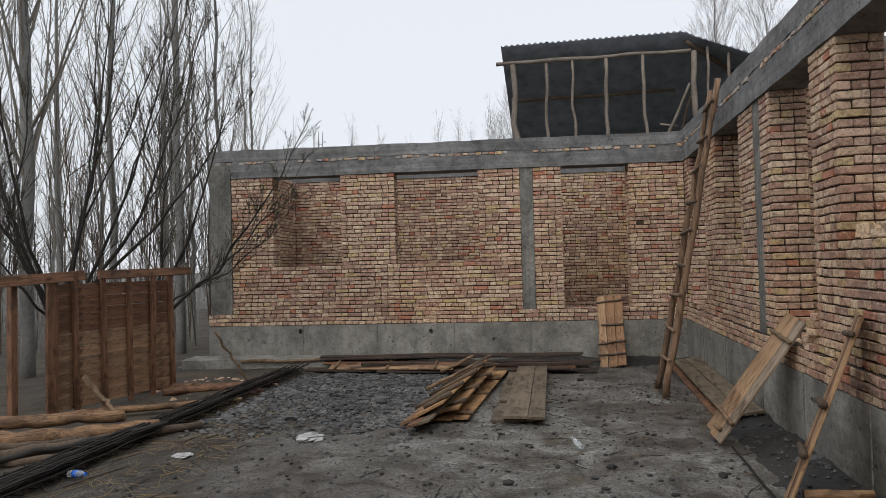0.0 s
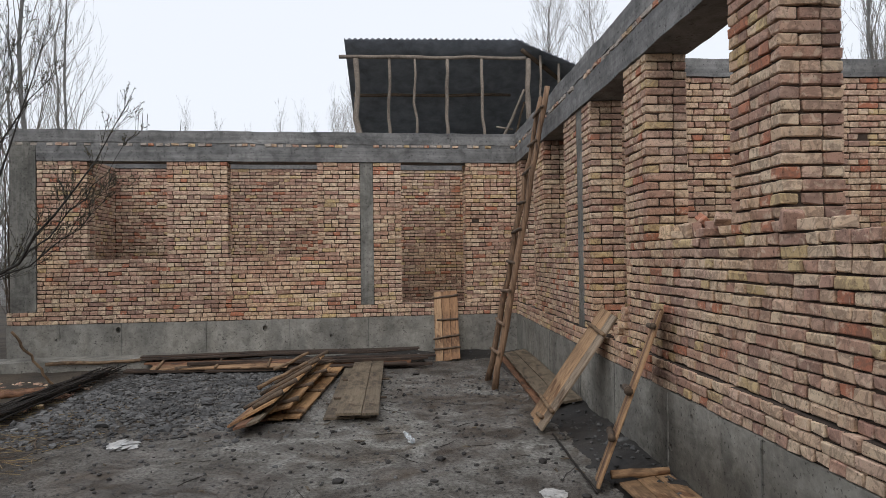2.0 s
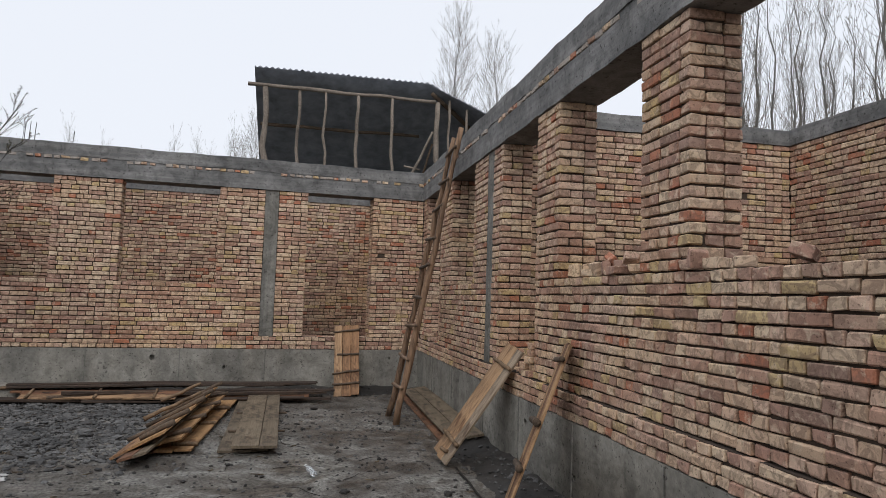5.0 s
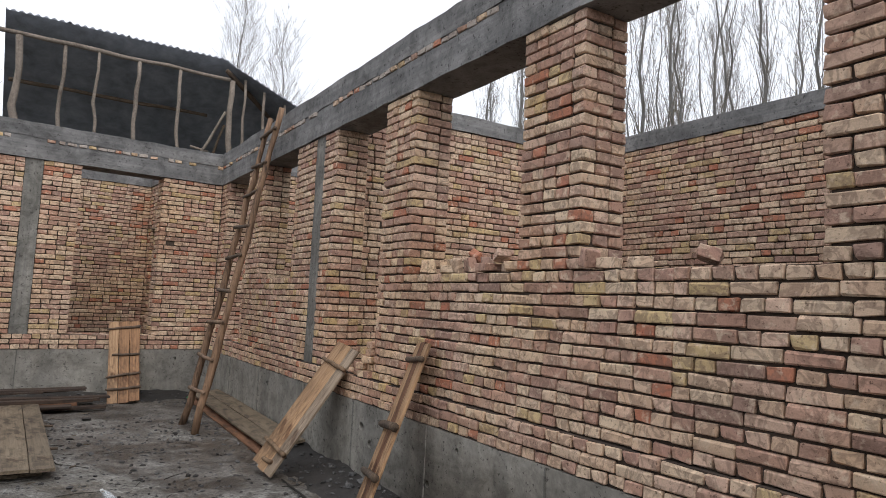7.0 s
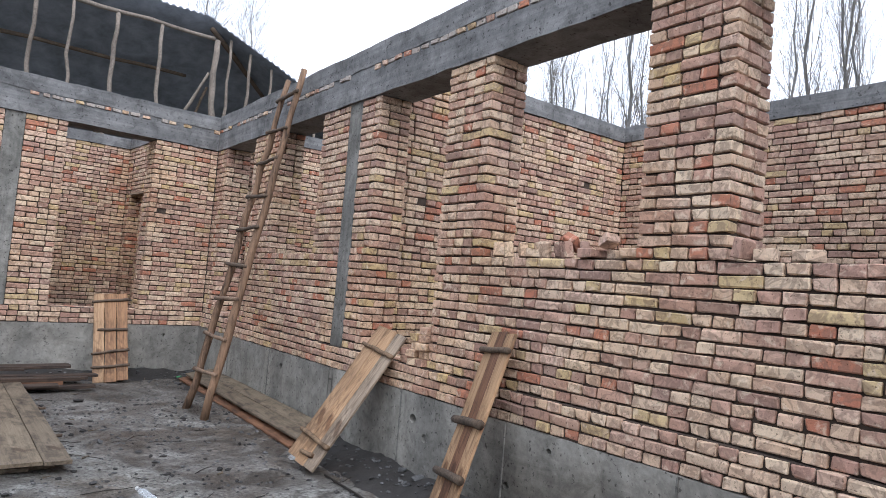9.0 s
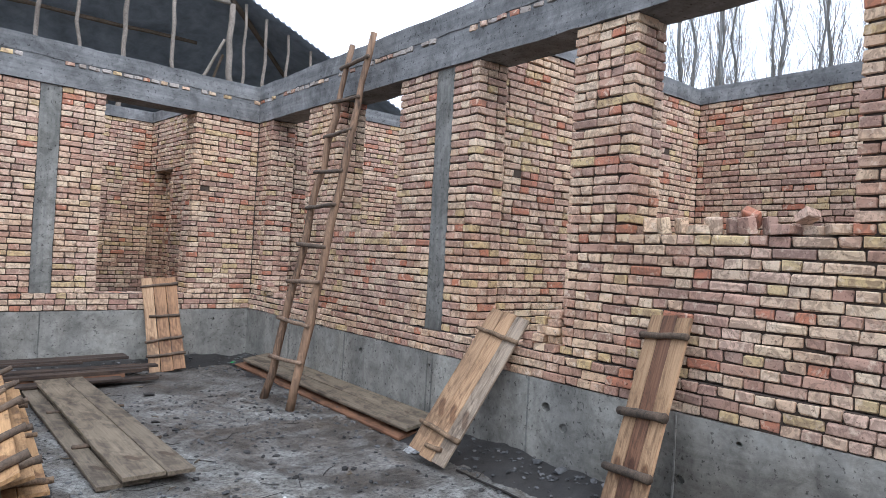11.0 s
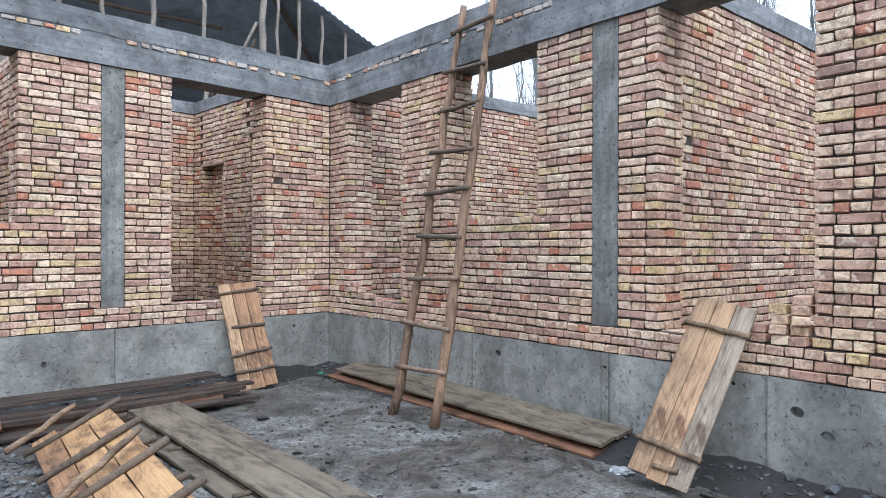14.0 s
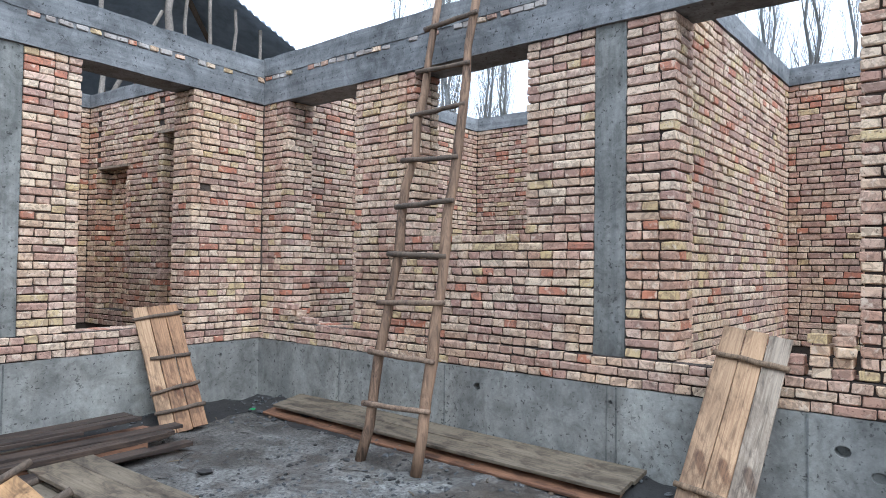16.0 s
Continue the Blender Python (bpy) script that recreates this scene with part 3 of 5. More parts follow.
# rooms seen through the openings
XF, YC, YB = 4.10, -5.12, -0.29
TOPC = 42
run = []
lay(run, 0.38, YC, N_, XF - 0.38, BASE, TOPC, holes=[(0.24, 0.40, 2.60, 2.68), (1.9, 2.02, 1.33, 1.40), (2.5, 2.62, 2.2, 2.28), (3.0, 3.1, 3.2, 3.28)])
ob = setting("wall_cross_1", [((0.38, YC + CORE, 0.0), (XF + 0.38, YC + 0.37, BASE + TOPC * COURSE))], MAT_MORTAR, "brick partition wall of an unroofed room")
runs.append((ob, run))
run = []
lay(run, XF, YC, E_, 9.3, BASE, TOPC)
ob = setting("wall_far_1", [((XF + CORE, END, 0.0), (XF + 0.38, YC + 0.005, BASE + TOPC * COURSE))], MAT_MORTAR, "rear brick wall of an unroofed room, patchy brown")
runs.append((ob, run))
run = []
lay(run, 0.38, YB, N_, XF - 0.38, BASE, TOPC)
ob = setting("wall_cross_2", [((0.38, YB + CORE, 0.0), (XF + 0.38, YB + 0.37, BASE + TOPC * COURSE))], MAT_MORTAR, "brick partition wall of an unroofed room")
runs.append((ob, run))
run = []
lay(run, XF, YB, E_, 4.62, BASE, TOPC)
ob = setting("wall_far_2", [((XF + CORE, YC + 0.375, 0.0), (XF + 0.38, YB + 0.005, BASE + TOPC * COURSE))], MAT_MORTAR, "rear brick wall of an unroofed room")
runs.append((ob, run))
YN1, YN2, XC = 3.3, 3.45, -0.43
run = []
lay(run, -8.5, YN1, N_, 4.9, BASE, TOPC)
ob = setting("wall_far_3", [((-8.88, YN1 + CORE, 0.0), (-3.6, YN1 + 0.38, BASE + TOPC * COURSE))], MAT_MORTAR, "rear brick wall behind the window openings, damp and brown")
runs.append((ob, run))
run = []
lay(run, -8.5, 0.38, (0, 1), YN1 - 0.38, BASE, TOPC)
ob = setting("wall_cross_3", [((-8.88, 0.385, 0.0), (-8.5 - CORE, YN1 + 0.005, BASE + TOPC * COURSE))], MAT_MORTAR, "brick end wall inside the window room")
runs.append((ob, run))
run = []
lay(run, -3.3, YN2, N_, XC + 3.3, BASE, TOPC)
ob = setting("wall_far_4", [((-3.6, YN2 + CORE, 0.0), (XC + 0.38, YN2 + 0.38, BASE + TOPC * COURSE))], MAT_MORTAR, "rear brick wall behind the door opening, damp and dark")
runs.append((ob, run))
NICHE = (0.34, 1.05, Z1, Z1 + 27 * COURSE)
SLOT = (1.94, 2.55, Z1, Z1 + 32 * COURSE)
run = []
cuts = (0.0, NICHE[0], NICHE[1], SLOT[0], SLOT[1], YN2 - 0.38)
for near, far in zip(cuts[0::2], cuts[1::2]):
    lay(run, XC, YN2 - near, (0, -1), far - near, Z1, TOPC - 3, "", "b" if far < 2.0 else "")
lay(run, XC, YN2, (0, -1), YN2 - 0.38, BASE, 3)
for near, far, low, high in (NICHE, SLOT):
    rows = round((high - low) / COURSE)
    lay(run, XC + 0.175, YN2 - near, (0, -1), far - near, low, rows)
    lay(run, XC, YN2 - near, (1, 0), 0.245, low, rows, "a", "")
    lay(run, XC, YN2 - near, (0, -1), far - near, high, TOPC - 3 - rows)
z_t = BASE + TOPC * COURSE
ya, yb_, yc, yd = YN2 - NICHE[0], YN2 - NICHE[1], YN2 - SLOT[0], YN2 - SLOT[1]
boxes = [((XC + 0.20, 0.38, 0.0), (XC + 0.38, YN2, z_t)), ((XC + CORE, ya + CORE, 0.0), (XC + 0.2, YN2, z_t)),
         ((XC + CORE, yb_, 0.0), (XC + 0.2, ya, NICHE[2])), ((XC + CORE, yb_, NICHE[3]), (XC + 0.2, ya, z_t)),
         ((XC + CORE, yc + CORE, 0.0), (XC + 0.2, yb_ - CORE, z_t)), ((XC + CORE, yd, 0.0), (XC + 0.2, yc, SLOT[2])),
         ((XC + CORE, yd, SLOT[3]), (XC + 0.2, yc, z_t)), ((XC + CORE, 0.38, 0.0), (XC + 0.2, yd, z_t))]
ob = setting("wall_cross_4", boxes, MAT_MORTAR, "brick side wall with two tall shallow alcoves", amp=0.0)
runs.append((ob, run))
run = []
lay(run, -3.3, 0.38, (0, 1), YN2 - 0.38, BASE, TOPC)
lay(run, -3.6, YN1, (0, -1), YN1 - 0.38, BASE, TOPC)
ob = setting("wall_cross_5", [((-3.6 + CORE, 0.385, 0.0), (-3.3 - CORE, YN2 + 0.005, z_t))], MAT_MORTAR, "brick side wall of the room behind the door opening")
runs.append((ob, run))

# concrete
setting("beam_east", [((-0.02, END, Z3), (0.40, -0.0, 3.975))], MAT_BEAM, "dark board-marked concrete ring beam over the openings", "beam", 0.15, 0.012)
setting("beam_east_upper", [((-0.015, END, 4.045), (0.40, 0.0, 4.27))], MAT_BEAM, "dark concrete upper ring beam with a rough top", "beam", 0.12, 0.016)
setting("beam_north", [((-8.73, -0.02, Z3 + 0.003), (0.0, 0.40, 3.955))], MAT_BEAM, "dark concrete ring beam over the window openings", "beam", 0.3, 0.008)
setting("beam_north_upper", [((-9.17, -0.015, 4.03), (0.0, 0.40, 4.25))], MAT_BEAM, "dark concrete upper ring beam with a rough top", "beam", 0.12, 0.016)
setting("beam_corner", [((0.0, 0.0, Z3), (0.40, 0.40, 4.26))], MAT_BEAM, "concrete corner of the ring beams", "beam", 0.2, 0.006)
setting("column_west", [((-9.17, -0.012, Z1), (-8.74, 0.38, 4.027))], MAT_COLUMN, "grey cast-concrete corner column of the brick range", "column", 0.12, 0.006)
setting("column_north", [((COL_N[0], 0.010, Z1), (COL_N[1], 0.38, Z3))], MAT_COLUMN, "narrow cast-concrete column set between bricks", "column", 0.08, 0.006)
setting("column_east", [((0.010, COL_E[1], Z1), (0.38, COL_E[0], Z3))], MAT_COLUMN, "narrow cast-concrete column set between bricks", "column", 0.08, 0.006)
for name, lo, hi in (("cap_1", (XF - 0.02, END, z_t), (XF + 0.40, YC - 0.0, z_t + 0.22)), ("cap_2", (0.40, YC - 0.02, z_t), (XF + 0.40, YC + 0.38, z_t + 0.21)),
                     ("cap_3", (XF - 0.02, YC + 0.38, z_t), (XF + 0.40, YB - 0.0, z_t + 0.21)), ("cap_4", (0.40, YB - 0.02, z_t), (XF + 0.40, YB + 0.38, z_t + 0.20)),
                     ("cap_5", (-8.88, YN1 - 0.02, z_t), (-3.6, YN1 + 0.38, z_t + 0.18)), ("cap_6", (-3.6, YN2 - 0.02, z_t), (XC + 0.4, YN2 + 0.38, z_t + 0.2)),
                     ("cap_7", (XC - 0.02, 0.40, z_t), (XC + 0.38, YN2 - 0.02, z_t + 0.19))):
    setting("wall_" + name, [(lo, hi)], MAT_BEAM, "dark concrete capping band on a brick room wall", "beam", 0.3, 0.008)
# bits of brick that show in the band between the two beams
def band_bits(run, x, y, u, length, z, gap):
    rng = brick_rng
    v = (-u[1], u[0])
    t = 0.05
    while t < length - 0.1:
        w = HEAD * rng.uniform(0.75, 1.15)
        if rng.random() < 0.84 and not gap[0] < t + w / 2 < gap[1]:
            out = rng.uniform(0.016, 0.03)
            px, py = x + u[0] * (t + w / 2) - v[0] * out, y + u[1] * (t + w / 2) - v[1] * out
            m = turned(px, py, z + rng.gauss(0, 0.004), u, w / HEAD, rng.gauss(0, 2), rng.gauss(0, 1.5)) @ Matrix.Diagonal((1, 1, rng.uniform(0.6, 0.95), 1))
            run.append(("b", rng.randrange(9), m))
        t += w + rng.choice((0.012, 0.02, 0.03, 0.05))


run = []
band_bits(run, 0, 0, E_, 14.6, 4.012, (4.5, 4.9))
ob = setting("wall_east_course", [((-0.004, END, 3.970), (0.38, 0, 4.05))], MAT_BEAM, "concrete band with a course of brick bits showing", "beam", 0.1, 0.010)
runs.append((ob, run))
run = []
band_bits(run, -9.12, 0, N_, 9.10, 3.993, (6.02, 6.4))
ob = setting("wall_north_course", [((-8.73, -0.004, 3.950), (0.0, 0.38, 4.035))], MAT_BEAM, "concrete band with a course of brick bits showing", "beam", 0.1, 0.010)
runs.append((ob, run))


def holed(name, lo, hi, cutters, material, label):
    """A concrete block with tie holes and voids cut into it."""
    bm = bmesh.new()
    rough_box(bm, lo, hi, 0.22, 0.005)
    bmesh.ops.recalc_face_normals(bm, faces=bm.faces)
    ob = new(name, finish(bm, name, material))
    cb = bmesh.new()
    for (x, y, z), axis, r, d in cutters:
        m = pose(x, y, z, 90 if axis == "y" else 0, 90 if axis == "x" else 0, 0) @ Matrix.Diagonal((1, 1.25, 1, 1))
        bmesh.ops.create_cone(cb, cap_ends=True, segments=10, radius1=r, radius2=r * 0.9, depth=d, matrix=m)
    cutter = new("cutter", finish(cb, "cutter", material))
    mod = ob.modifiers.new("holes", "BOOLEAN")
    mod.operation, mod.object, mod.solver = "DIFFERENCE", cutter, "EXACT"
    dg = bpy.context.evaluated_depsgraph_get()
    me = bpy.data.meshes.new_from_object(ob.evaluated_get(dg))
    ob.modifiers.clear()
    old = ob.data
    ob.data = me
    bpy.data.meshes.remove(old)
    bpy.data.objects.remove(cutter)
    return tagged(ob, label, "plinth", kind="structure")


plinth_east = holed("plinth_east", (-0.045, END, -0.3), (0.38, -0.04, BASE - 0.002),
      [((-0.04, -3.43, 0.60), "x", 0.036, 0.16), ((-0.04, -6.35, 0.55), "x", 0.042, 0.16), ((-0.04, -9.65, 0.60), "x", 0.04, 0.16),
       ((-0.04, -4.75, 0.64), "x", 0.018, 0.1), ((-0.04, -5.9, 0.68), "x", 0.016, 0.1), ((-0.04, -8.0, 0.66), "x", 0.02, 0.1), ((-0.04, -2.0, 0.63), "x", 0.02, 0.1),
       ((-0.04, -7.6, 0.32), "x", 0.03, 0.06), ((-0.04, -6.55, 0.42), "x", 0.04, 0.05)],
      MAT_PLINTH, "pitted grey concrete plinth with round tie holes")
plinth_north = holed("plinth_north", (-9.22, -0.040, -0.3), (0.38, 0.38, BASE - 0.002),
      [((-7.36, -0.03, 0.65), "y", 0.045, 0.16), ((-4.80, -0.03, 0.615), "y", 0.045, 0.16), ((-3.6, -0.03, 0.45), "y", 0.03, 0.08), ((-8.4, -0.03, 0.5), "y", 0.02, 0.08), ((-0.6, -0.03, 0.62), "y", 0.02, 0.08)],
      MAT_PLINTH, "pitted grey concrete plinth under the brick range")
def seams(owner, places, east):
    """Thin fins of cement where the shutter boards met."""
    for k, at in enumerate(places):
        bm = bmesh.new()
        lean = 0.004 * (-1) ** k
        if east:
            rough_box(bm, (-0.053, at - 0.006, 0.02), (-0.040, at + 0.006, BASE - 0.01), 0.09, 0.004, 9.0)
        else:
            rough_box(bm, (at - 0.006 + lean, -0.048, 0.02), (at + 0.006 + lean, -0.035, BASE - 0.01), 0.09, 0.004, 9.0)
        part("formwork_seam", bm, MAT_COLUMN, owner)


seams(plinth_east, (-1.55, -3.05, -4.72, -4.80, -6.15, -7.55, -9.0, -10.5), True)
seams(plinth_north, (-1.30, -2.90, -3.48, -4.35, -5.85, -7.30, -8.35), False)
bm = bmesh.new()
rough_box(bm, (-9.5, -0.62, -0.3), (-5.4, -0.045, 0.20), 0.15, 0.014)
tagged(new("footing", finish(bm, "footing", MAT_PLINTH)), "rough concrete footing ledge below the plinth", "footing", kind="structure")


# ---- ground ----
def smooth_step(a, b, x):
    t = min(1.0, max(0.0, (x - a) / (b - a)))
    return t * t * (3 - 2 * t)


def ground_height(x, y):
    p = Vector((x, y, 0))
    lump = noise.noise(p * 4.5 + Vector((7, 3, 0)))
    h = 0.018 * noise.noise(p * 0.7) + 0.012 * noise.noise(p * 2.3) + 0.008 * noise.noise(p * 8.0) + 0.045 * max(0.0, lump - 0.2) - 0.03 * max(0.0, noise.noise(p * 3.3 + Vector((1, 9, 0))) - 0.25)
    if x > -0.03 or y > -0.03:
        h -= 0.05
    far = smooth_step(9.6, 16.0, -x) * 0.25
    return h - far * 0.6


def axis_steps(a, b, fine, reach, grow=1.22):
    mid = list(np.arange(a, b + 1e-6, fine))
    lo, hi, step = [], [], fine
    x, w = a, b
    while x > -reach:
        step *= grow
        x -= step
        w += step
        lo.append(x)
        hi.append(w)
    return lo[::-1] + mid + hi


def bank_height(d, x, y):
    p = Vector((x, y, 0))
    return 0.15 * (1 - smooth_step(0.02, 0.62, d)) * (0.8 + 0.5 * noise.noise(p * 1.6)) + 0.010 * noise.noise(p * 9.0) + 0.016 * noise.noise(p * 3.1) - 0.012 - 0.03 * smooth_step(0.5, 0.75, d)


gx = axis_steps(-8.0, 0.0, 0.045, 500)
gy = axis_steps(-11.5, 0.0, 0.045, 500)
gv = [(x, y, ground_height(x, y)) for y in gy for x in gx]
nx_ = len(gx)
gf = [(j * nx_ + i, j * nx_ + i + 1, (j + 1) * nx_ + i + 1, (j + 1) * nx_ + i) for j in range(len(gy) - 1) for i in range(nx_ - 1)]
ob = raw_part("ground", gv, gf, MAT_GROUND, None, smooth=True)
tagged(ob, "trampled dark grey muddy yard with damp patches", "ground", kind="structure")


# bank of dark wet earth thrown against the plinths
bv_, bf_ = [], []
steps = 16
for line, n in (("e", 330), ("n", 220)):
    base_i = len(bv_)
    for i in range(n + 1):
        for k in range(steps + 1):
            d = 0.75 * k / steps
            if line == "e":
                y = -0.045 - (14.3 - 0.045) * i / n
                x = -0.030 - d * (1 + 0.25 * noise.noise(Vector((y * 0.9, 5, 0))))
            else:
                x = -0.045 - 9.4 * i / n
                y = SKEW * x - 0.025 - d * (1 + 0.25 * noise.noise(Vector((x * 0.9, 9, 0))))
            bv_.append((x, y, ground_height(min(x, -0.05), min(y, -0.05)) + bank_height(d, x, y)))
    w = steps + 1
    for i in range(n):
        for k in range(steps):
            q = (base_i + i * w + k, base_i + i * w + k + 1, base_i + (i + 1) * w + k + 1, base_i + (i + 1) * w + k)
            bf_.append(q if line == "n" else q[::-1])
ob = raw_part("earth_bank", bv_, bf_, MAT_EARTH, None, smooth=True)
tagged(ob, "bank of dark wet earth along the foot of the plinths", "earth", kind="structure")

# ---- timber: cleated shuttering panels, ladder, boards ----
wood_rng = random.Random(5)


def place3(origin, along, across):
    """A pose with its origin there, x towards along, y towards across."""
    o, a, c = Vector(origin), Vector(along), Vector(across)
    x = (a - o).normalized()
    y = (c - o)
    y = (y - x * y.dot(x)).normalized()
    z = x.cross(y)
    m = Matrix((x, y, z)).transposed().to_4x4()
    m.translation = o
    return m


def panel(m, length, widths, materials, cleats, label, group="", thick=0.026, cleat_mat=None, ragged=0.06, cleat_len=1.0, cleat_r=0.026):
    """A shutter of boards side by side with round cleats nailed across. x along the boards, y across, z is the cleated side."""
    rng = wood_rng
    root = thing("shutter_panel", m, label, "panel", group)
    y, total = 0.0, sum(widths)
    for w, mat in zip(widths, materials):
        a = rng.uniform(0, ragged)
        ob = part("board", plank_bm(length - a - rng.uniform(0, ragged), w - 0.006, thick, rng, 0.004), mat, root)
        ob.location = (a, y + w / 2, rng.uniform(0, 0.003))
        y += w
    for c in cleats:
        x = c[0] if isinstance(c, tuple) else c
        lo, hi = (c[1], c[2]) if isinstance(c, tuple) else (-0.02, total + 0.02)
        mid = (lo + hi) / 2
        lo, hi = mid + (lo - mid) * cleat_len, mid + (hi - mid) * cleat_len
        r = cleat_r * rng.uniform(0.85, 1.15)
        pole_part("cleat", (x + rng.uniform(-0.02, 0.02), lo, thick + r * 0.75), (x + rng.uniform(-0.02, 0.02), hi, thick + r * 0.75), r, r * 0.85, cleat_mat or MAT_BRANCH, root, rng, 0.006, 5, 8, "round branch cleat")
    return root


# leaning on the north plinth
P, G, Wt = MAT_WOOD, MAT_WOOD_GREY, MAT_WOOD_WET
panel(place3((-1.21, -0.86, 0.02), (-1.20, -0.16, 1.23), (-1.63, -0.74, 0.02)), 1.41, (0.15, 0.16, 0.15), (MAT_STAINED, MAT_STAINED, P), (0.23, 0.46, (0.80, 0.0, 0.40), 1.27),
      "pale three-board shutter panel with cleats leaning on the plinth", "leaning shutter panels", cleat_mat=MAT_BRANCH, ragged=0.02, cleat_r=0.02)
# two leaning on the east wall
panel(place3((-0.76, -5.94, 0.02), (0.05, -6.05, 1.24), (-0.82, -5.58, 0.02)), 1.47, (0.15, 0.15, 0.15), (MAT_GREYED, P, P), (0.24, (0.12, 0.10, 0.28), 1.22),
      "three-board pine shutter panel with two cleats leaning on the brick wall", "leaning shutter panels", cleat_mat=MAT_PEELED, ragged=0.03, cleat_r=0.022)
panel(place3((-0.67, -7.70, 0.02), (-0.10, -7.69, 1.45), (-0.55, -7.31, 0.02)), 1.54, (0.14, 0.14, 0.13), (P, Wt, P), (0.42, 0.82, 1.36),
      "brown shutter panel with three bark cleats leaning on the brick wall", "leaning shutter panels", cleat_mat=MAT_BRANCH, ragged=0.03, cleat_r=0.03)
# long grey one lying in the yard
panel(place3((-2.50, -5.19, 0.075), (-2.58, -0.80, 0.09), (-3.12, -5.27, 0.075)), 4.4, (0.20, 0.30), (G, G), (), "long grey weathered shutter panel lying on the mud", "lying shutter panels", thick=0.03, ragged=0.06)
panel(place3((-2.60, -5.09, 0.01), (-2.68, -0.82, 0.02), (-3.20, -5.15, 0.01)), 4.2, (0.19, 0.19, 0.17), (G, G, G), (), "grey board panel lying under another panel on mud", "lying shutter panels", thick=0.03, ragged=0.08)
for k, (x, y) in enumerate(((-2.8, -4.1), (-2.8, -2.8), (-2.85, -1.6))):
    o = thing("spacer_stick", pose(x, y, 0.055, 0, 0, wood_rng.uniform(-8, 8)), "short bark stick wedged between two board panels", "stick", "spacer sticks")
    pole_part("stick", (-0.33, 0, 0), (0.36, 0, 0), 0.019, 0.016, MAT_BRANCH, o, wood_rng, 0.004)
# heap of cleated shutters
panel(place3((-3.42, -5.19, 0.03), (-3.22, -1.57, 0.05), (-3.98, -5.27, 0.03)), 3.7, (0.19, 0.18, 0.18), (MAT_HEAP, MAT_HEAP, Wt), ((0.30, -0.03, 0.25), 1.5, 2.6), "pine shutter panel lying flat under a heap", "heap of shutter panels", ragged=0.15, cleat_mat=MAT_PEELED)
panel(place3((-3.52, -5.27, 0.17), (-3.30, -1.52, 0.24), (-4.00, -5.42, 0.05)), 3.35, (0.21, 0.21), (MAT_HEAP, MAT_HEAP), ((0.35, -0.06, 0.25), (1.2, -0.06, 0.45), (2.1, -0.08, 0.42), (2.95, -0.05, 0.42)), "orange pine shutter panel with bark cleats in a heap", "heap of shutter panels", ragged=0.25, cleat_mat=MAT_BRANCH, cleat_r=0.026)
panel(place3((-3.64, -5.57, 0.30), (-3.42, -1.82, 0.37), (-4.10, -5.79, 0.06)), 3.4, (0.19, 0.21, 0.19), (MAT_HEAP, MAT_HEAP, MAT_STAINED), ((0.30, -0.08, 0.3), (0.95, -0.10, 0.64), (1.75, -0.12, 0.66), (2.4, -0.10, 0.64), (3.15, -0.10, 0.66)), "stained pine shutter panel with bark cleats tilted on a heap", "heap of shutter panels", ragged=0.25, cleat_mat=MAT_BRANCH, cleat_r=0.030)
panel(place3((-3.74, -5.79, 0.16), (-3.56, -2.37, 0.20), (-4.14, -5.93, 0.03)), 3.4, (0.14, 0.16), (G, Wt), (), "dark wet boards under a heap of shutters", "heap of shutter panels", ragged=0.1)
for k, (x0, y0, x1, y1, z0, z1) in enumerate(((-4.15, -3.93, -3.55, -3.53, 0.18, 0.45), (-4.2, -2.6, -3.7, -2.35, 0.20, 0.42))):
    o = thing("loose_stick", pose(x0, y0, z0), "peeled crooked stick thrown on the shutter heap", "stick", "sticks on the heap")
    pole_part("stick", (0, 0, 0), (x1 - x0, y1 - y0, z1 - z0), 0.028, 0.022, MAT_PEELED, o, wood_rng, 0.012)
# stack along the foot of the east wall
panel(place3((-0.57, -5.02, 0.03), (-0.50, -0.95, 0.04), (-0.12, -5.0, 0.12)), 4.25, (0.22, 0.2), (Wt, Wt), (0.5, 0.8, 1.7, 2.6, 3.5, 4.1), "reddish board panel lying at the foot of the plinth", "stack by the plinth", cleat_r=0.022)
panel(place3((-0.52, -5.08, 0.12), (-0.44, -0.95, 0.13), (-0.12, -5.0, 0.19)), 4.2, (0.20, 0.22), (G, G), (), "grey weathered board panel stacked beside the plinth", "stack by the plinth", thick=0.03, ragged=0.05)
# on the ground under the near window
panel(place3((-0.50, -7.66, 0.05), (-0.40, -9.7, 0.05), (-0.06, -7.66, 0.10)), 2.1, (0.15, 0.15, 0.13), (P, P, P), (), "pine shutter panel lying beside the plinth", "lying shutter panels", ragged=0.03)
o = thing("log_bolster", pose(-0.54, -7.60, 0.115, 0, 0, -6), "short peeled log lying across a panel", "log")
pole_part("log", (0, 0, 0), (0.46, 0.0, 0.03), 0.038, 0.034, MAT_WOOD, o, wood_rng, 0.006)

